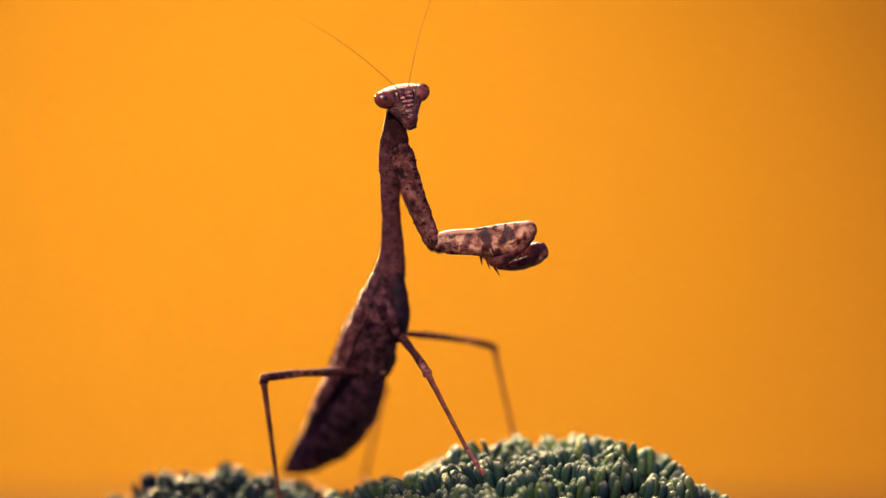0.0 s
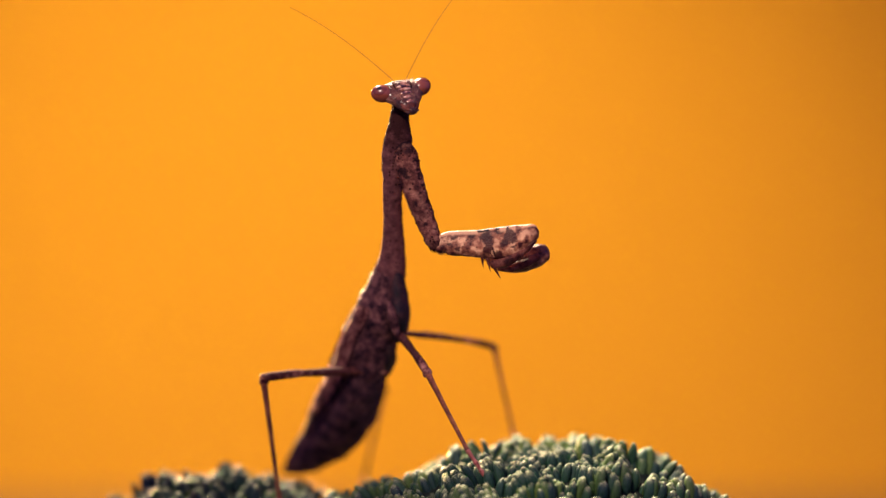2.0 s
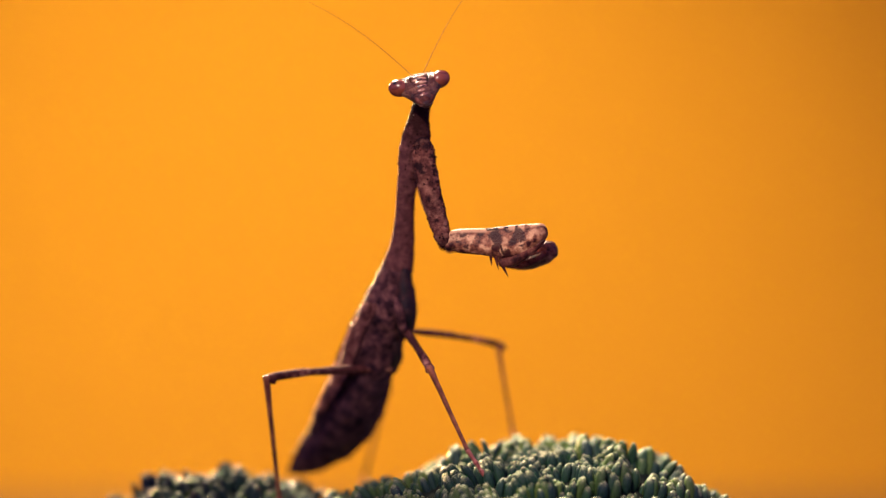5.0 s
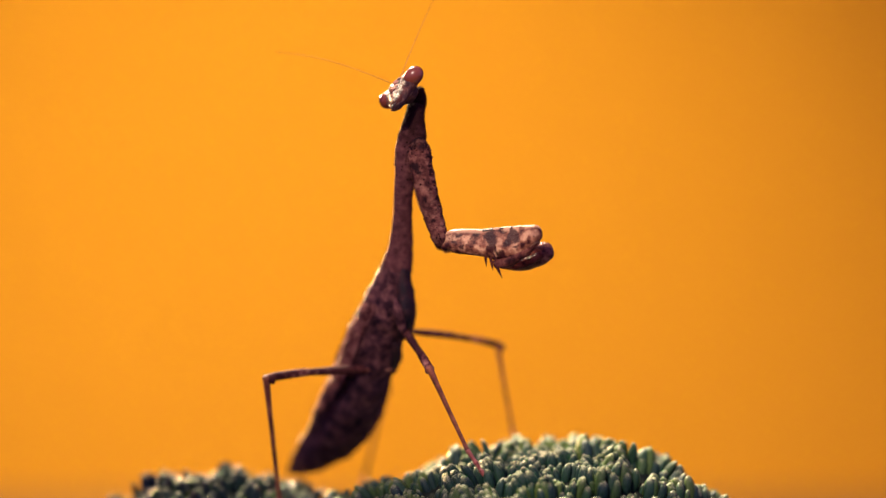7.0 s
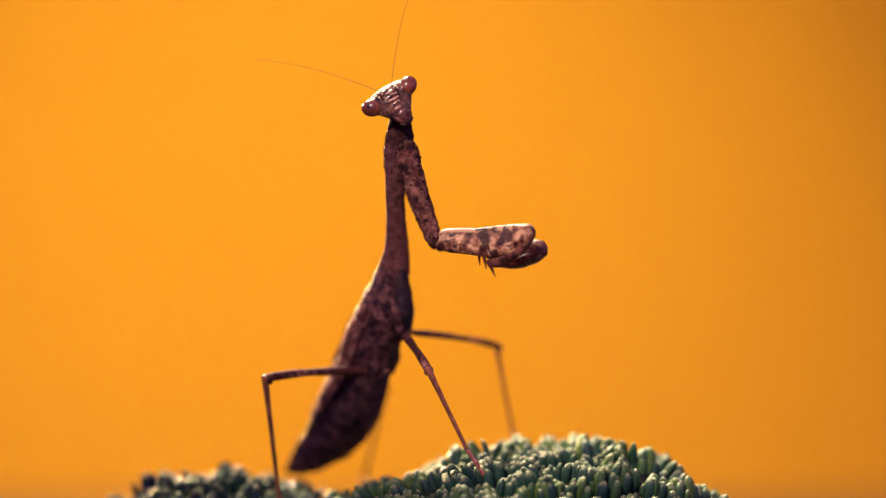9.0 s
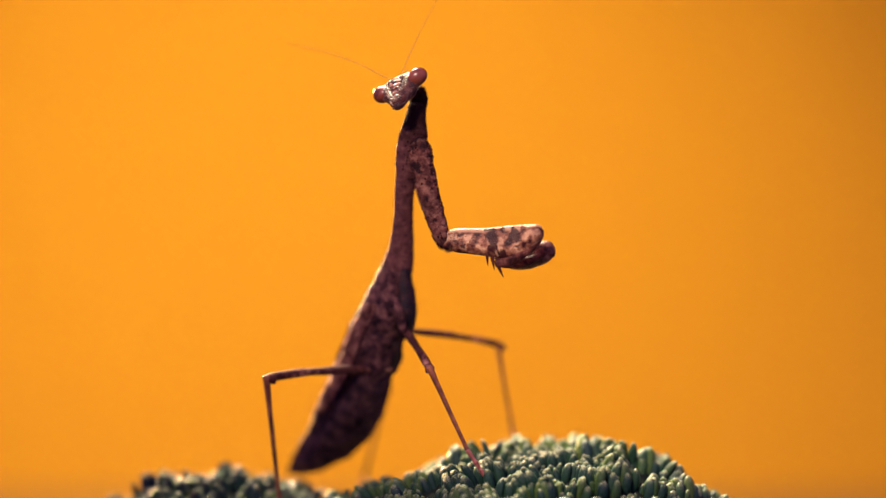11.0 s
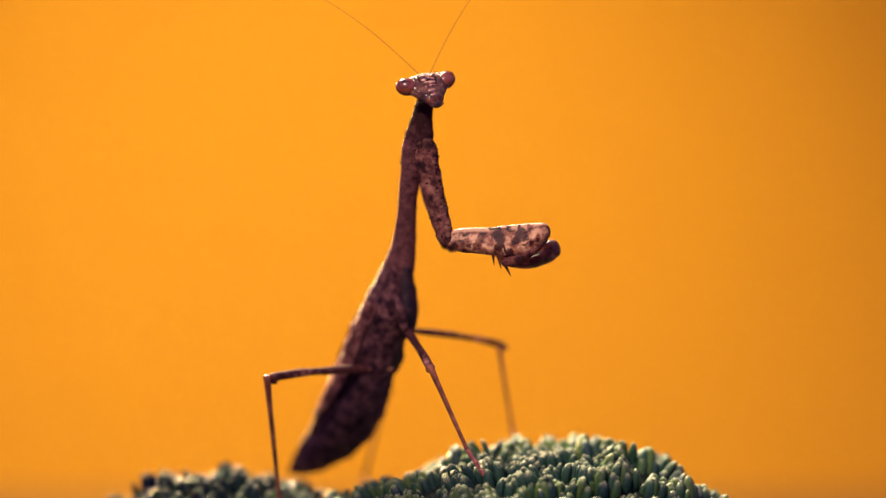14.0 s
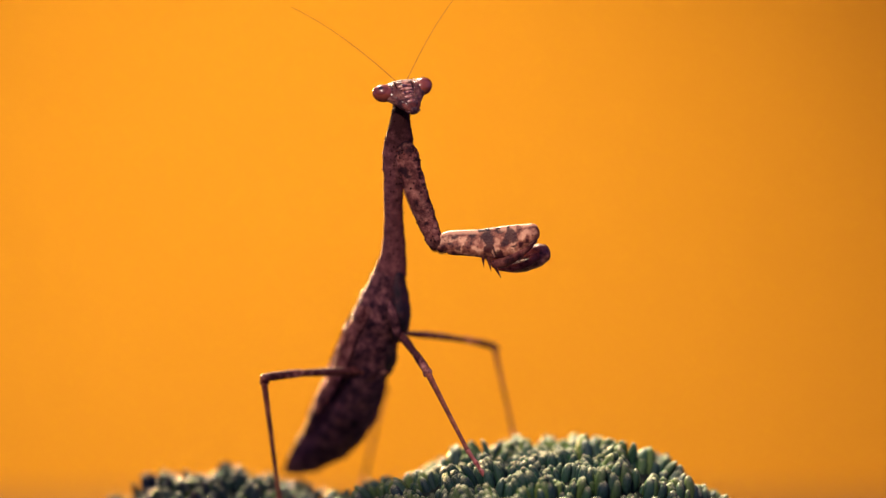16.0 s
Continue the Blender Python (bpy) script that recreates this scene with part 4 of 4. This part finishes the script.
    for t, u in sway:
        out.append((t, Matrix.Translation(-ROOT) @ chest(t) @ about(NECK, pose(0, 0, 0, 0, at(lean, t), 0)) @ Matrix.Translation(NECK)))
    walk(neck, out)
    for ob in (foreleg, far_foreleg):
        key(ob, shoulder)
    for ob in (femur, tibia, *fore_spines):
        key(ob, arm, shoulder)
    for ob in (far_femur, far_tibia, *far_spines):
        key(ob, far_arm, shoulder)
    for (leg, shin, foot, hip, knee, ankle), (dx, dz) in LEGS:
        def upper(t):
            u = at(sway, t)
            return aim(hip, knee, body(t) @ hip, knee + mm(dx * u, 0, dz * u))

        def lower(t):
            u = at(sway, t)
            return aim(knee, ankle, knee + mm(dx * u, 0, dz * u), ankle)

        key(leg, upper)
        key(shin, lower, upper)
        key(foot, lambda t: Matrix.Identity(4), upper)

    walk(head, [
        (0, pose(-0.00320, -0.00819, 0.04892, -6.0, -11.0, 32.0)),
        (0.5, pose(-0.00295, -0.00819, 0.04895, -6.0, -11.0, 32.0)),
        (1, pose(-0.00269, -0.00819, 0.04899, -6.0, -11.0, 32.0)),
        (1.1, pose(-0.00302, -0.00825, 0.04966, -26.0, -12.0, 18.0)),
        (1.2, pose(-0.00295, -0.00800, 0.04968, -40.0, -10.5, 19.0)),
        (1.5, pose(-0.00309, -0.00800, 0.04968, -40.0, -10.5, 19.0)),
        (2, pose(-0.00327, -0.00800, 0.04964, -40.0, -10.5, 19.0)),
        (2.5, pose(-0.00349, -0.00800, 0.04957, -40.0, -10.5, 19.0)),
        (3, pose(-0.00309, -0.00800, 0.04964, -40.0, -10.5, 19.0)),
        (3.3, pose(-0.00194, -0.00800, 0.05004, -40.0, -10.5, 19.0)),
        (3.5, pose(-0.00130, -0.00800, 0.05025, -40.0, -10.5, 19.0)),
        (4, pose(-0.00029, -0.00800, 0.05047, -40.0, -10.5, 19.0)),
        (4.2, pose(-0.00051, -0.00800, 0.05047, -40.0, -10.5, 19.0)),
        (5.2, pose(-0.00101, -0.00801, 0.05047, -40.0, -13.0, 0.0)),
        (6.3, pose(-0.00202, -0.00745, 0.05049, -47.0, -17.0, -28.0)),
        (6.5, pose(-0.00238, -0.00735, 0.05032, -44.0, -25.0, -32.0)),
        (7, pose(-0.00325, -0.00718, 0.04997, -36.0, -33.0, -43.0)),
        (7.5, pose(-0.00382, -0.00727, 0.04928, -18.0, -36.0, -54.0)),
        (7.9, pose(-0.00447, -0.00724, 0.04892, -10.0, -37.0, -60.0)),
        (8.2, pose(-0.00547, -0.00721, 0.04864, -10.0, -37.0, -61.0)),
        (8.5, pose(-0.00562, -0.00721, 0.04864, -10.0, -37.0, -61.0)),
        (8.6, pose(-0.00488, -0.00843, 0.04880, -18.0, -32.0, 10.0)),
        (9, pose(-0.00470, -0.00843, 0.04883, -18.0, -32.0, 10.0)),
        (9.2, pose(-0.00459, -0.00843, 0.04883, -18.0, -32.0, 10.0)),
        (10.2, pose(-0.00373, -0.00836, 0.04944, -15.0, -26.0, -10.0)),
        (11.3, pose(-0.00295, -0.00749, 0.05035, -43.0, -23.0, -28.0)),
        (11.5, pose(-0.00234, -0.00754, 0.05038, -44.0, -21.0, -25.5)),
        (11.6, pose(-0.00209, -0.00771, 0.05048, -46.0, -16.0, -14.0)),
        (11.7, pose(-0.00173, -0.00786, 0.05058, -46.0, -10.5, 0.0)),
        (11.8, pose(-0.00137, -0.00800, 0.05047, -40.0, -10.5, 19.0)),
        (12, pose(-0.00108, -0.00800, 0.05032, -40.0, -10.5, 19.0)),
        (12.5, pose(-0.00130, -0.00800, 0.05032, -40.0, -10.5, 19.0)),
        (13, pose(-0.00130, -0.00800, 0.05032, -40.0, -10.5, 19.0)),
        (13.5, pose(-0.00108, -0.00800, 0.05039, -40.0, -10.5, 19.0)),
        (14, pose(-0.00015, -0.00800, 0.05050, -40.0, -10.5, 19.0)),
        (14.5, pose(-0.00159, -0.00800, 0.05011, -40.0, -10.5, 19.0)),
        (15, pose(-0.00323, -0.00800, 0.04961, -40.0, -10.5, 19.0)),
        (15.5, pose(-0.00359, -0.00800, 0.04957, -40.0, -10.5, 19.0)),
        (16, pose(-0.00309, -0.00800, 0.04968, -40.0, -10.5, 19.0)),
    ])
    walk(feelers[0], [
        (0, pose(-0.00050, -0.00085, 0.0006, -3.1, -38.1, 0.7)),
        (0.5, pose(-0.00050, -0.00085, 0.0006, -3.1, -38.1, 0.7)),
        (1, pose(-0.00050, -0.00085, 0.0006, -8.0, -35.2, 1.5)),
        (1.1, pose(-0.00050, -0.00085, 0.0006, 5.3, -33.4, -0.9)),
        (1.2, pose(-0.00050, -0.00085, 0.0006, 16.9, -33.7, -3.0)),
        (1.5, pose(-0.00050, -0.00085, 0.0006, 16.9, -33.7, -3.0)),
        (2, pose(-0.00050, -0.00085, 0.0006, 16.9, -33.7, -3.0)),
        (2.5, pose(-0.00050, -0.00085, 0.0006, 16.9, -33.7, -3.0)),
        (3, pose(-0.00050, -0.00085, 0.0006, 16.6, -34.2, -3.0)),
        (3.3, pose(-0.00050, -0.00085, 0.0006, 17.7, -32.5, -2.9)),
        (3.5, pose(-0.00050, -0.00085, 0.0006, 17.7, -32.5, -2.9)),
        (4, pose(-0.00050, -0.00085, 0.0006, 18.3, -31.6, -2.9)),
        (4.2, pose(-0.00050, -0.00085, 0.0006, 18.3, -31.6, -2.9)),
        (5.2, pose(-0.00050, -0.00085, 0.0006, 23.0, -34.9, -4.4)),
        (6.3, pose(-0.00050, -0.00085, 0.0006, 39.6, -42.2, -11.0)),
        (6.5, pose(-0.00050, -0.00085, 0.0006, 55.3, -37.9, -13.2)),
        (7, pose(-0.00050, -0.00085, 0.0006, 61.2, -36.0, -13.5)),
        (7.5, pose(-0.00050, -0.00085, 0.0006, 58.9, -33.7, -11.4)),
        (7.9, pose(-0.00050, -0.00085, 0.0006, 60.4, -34.0, -12.0)),
        (8.2, pose(-0.00050, -0.00085, 0.0006, 61.4, -33.6, -11.9)),
        (8.5, pose(-0.00050, -0.00085, 0.0006, 60.2, -31.9, -10.5)),
        (8.6, pose(-0.00050, -0.00085, 0.0006, 4.2, -34.5, -0.8)),
        (9, pose(-0.00050, -0.00085, 0.0006, 4.2, -34.5, -0.8)),
        (9.2, pose(-0.00050, -0.00085, 0.0006, 4.0, -35.5, -0.8)),
        (10.2, pose(-0.00050, -0.00085, 0.0006, 12.0, -39.1, -2.8)),
        (11.3, pose(-0.00050, -0.00085, 0.0006, 33.9, -42.9, -9.5)),
        (11.5, pose(-0.00050, -0.00085, 0.0006, 35.2, -41.0, -9.2)),
        (11.6, pose(-0.00050, -0.00085, 0.0006, 35.8, -40.5, -9.2)),
        (11.7, pose(-0.00050, -0.00085, 0.0006, 33.3, -39.4, -8.1)),
        (11.8, pose(-0.00050, -0.00085, 0.0006, 17.7, -32.5, -2.9)),
        (12, pose(-0.00050, -0.00085, 0.0006, 17.7, -32.5, -2.9)),
        (12.5, pose(-0.00050, -0.00085, 0.0006, 17.7, -32.5, -2.9)),
        (13, pose(-0.00050, -0.00085, 0.0006, 17.7, -32.5, -2.9)),
        (13.5, pose(-0.00050, -0.00085, 0.0006, 17.7, -32.5, -2.9)),
        (14, pose(-0.00050, -0.00085, 0.0006, 18.3, -31.6, -2.9)),
        (14.5, pose(-0.00050, -0.00085, 0.0006, 17.7, -32.5, -2.9)),
        (15, pose(-0.00050, -0.00085, 0.0006, 16.9, -33.7, -3.0)),
        (15.5, pose(-0.00050, -0.00085, 0.0006, 16.9, -33.7, -3.0)),
        (16, pose(-0.00050, -0.00085, 0.0006, 16.9, -33.7, -3.0)),
    ])
    walk(feelers[1], [
        (0, pose(0.00050, -0.00085, 0.0006, 14.6, 18.1, 0.4)),
        (0.5, pose(0.00050, -0.00085, 0.0006, 14.6, 18.1, 0.4)),
        (1, pose(0.00050, -0.00085, 0.0006, 16.3, 20.7, 0.8)),
        (1.1, pose(0.00050, -0.00085, 0.0006, 32.8, 35.2, 6.5)),
        (1.2, pose(0.00050, -0.00085, 0.0006, 46.9, 38.7, 11.3)),
        (1.5, pose(0.00050, -0.00085, 0.0006, 46.9, 38.7, 11.3)),
        (2, pose(0.00050, -0.00085, 0.0006, 46.9, 38.7, 11.3)),
        (2.5, pose(0.00050, -0.00085, 0.0006, 46.9, 38.7, 11.3)),
        (3, pose(0.00050, -0.00085, 0.0006, 46.9, 38.7, 11.3)),
        (3.3, pose(0.00050, -0.00085, 0.0006, 46.5, 37.8, 10.8)),
        (3.5, pose(0.00050, -0.00085, 0.0006, 46.5, 37.8, 10.8)),
        (4, pose(0.00050, -0.00085, 0.0006, 46.5, 37.8, 10.8)),
        (4.2, pose(0.00050, -0.00085, 0.0006, 46.5, 37.8, 10.8)),
        (5.2, pose(0.00050, -0.00085, 0.0006, 21.8, 38.7, 5.0)),
        (6.3, pose(0.00050, -0.00085, 0.0006, 5.6, 24.3, 0.5)),
        (6.5, pose(0.00050, -0.00085, 0.0006, 5.4, 31.3, 0.8)),
        (7, pose(0.00050, -0.00085, 0.0006, 3.2, 30.1, 0.4)),
        (7.5, pose(0.00050, -0.00085, 0.0006, -2.5, 26.6, -0.3)),
        (7.9, pose(0.00050, -0.00085, 0.0006, -2.7, 25.7, -0.3)),
        (8.2, pose(0.00050, -0.00085, 0.0006, -1.7, 25.2, -0.2)),
        (8.5, pose(0.00050, -0.00085, 0.0006, -2.7, 25.5, -0.3)),
        (8.6, pose(0.00050, -0.00085, 0.0006, 18.2, 40.0, 4.4)),
        (9, pose(0.00050, -0.00085, 0.0006, 18.0, 39.0, 4.2)),
        (9.2, pose(0.00050, -0.00085, 0.0006, 18.0, 39.0, 4.2)),
        (10.2, pose(0.00050, -0.00085, 0.0006, -1.3, 37.6, -0.3)),
        (11.3, pose(0.00050, -0.00085, 0.0006, 3.7, 25.9, 0.4)),
        (11.5, pose(0.00050, -0.00085, 0.0006, 2.4, 28.2, 0.3)),
        (11.6, pose(0.00050, -0.00085, 0.0006, 16.5, 39.1, 3.9)),
        (11.7, pose(0.00050, -0.00085, 0.0006, 38.8, 43.5, 11.3)),
        (11.8, pose(0.00050, -0.00085, 0.0006, 46.9, 38.7, 11.3)),
        (12, pose(0.00050, -0.00085, 0.0006, 46.5, 37.8, 10.8)),
        (12.5, pose(0.00050, -0.00085, 0.0006, 46.5, 37.8, 10.8)),
        (13, pose(0.00050, -0.00085, 0.0006, 46.5, 37.8, 10.8)),
        (13.5, pose(0.00050, -0.00085, 0.0006, 46.5, 37.8, 10.8)),
        (14, pose(0.00050, -0.00085, 0.0006, 46.5, 37.8, 10.8)),
        (14.5, pose(0.00050, -0.00085, 0.0006, 46.5, 37.8, 10.8)),
        (15, pose(0.00050, -0.00085, 0.0006, 46.9, 38.7, 11.3)),
        (15.5, pose(0.00050, -0.00085, 0.0006, 46.9, 38.7, 11.3)),
        (16, pose(0.00050, -0.00085, 0.0006, 46.9, 38.7, 11.3)),
    ])


motions()
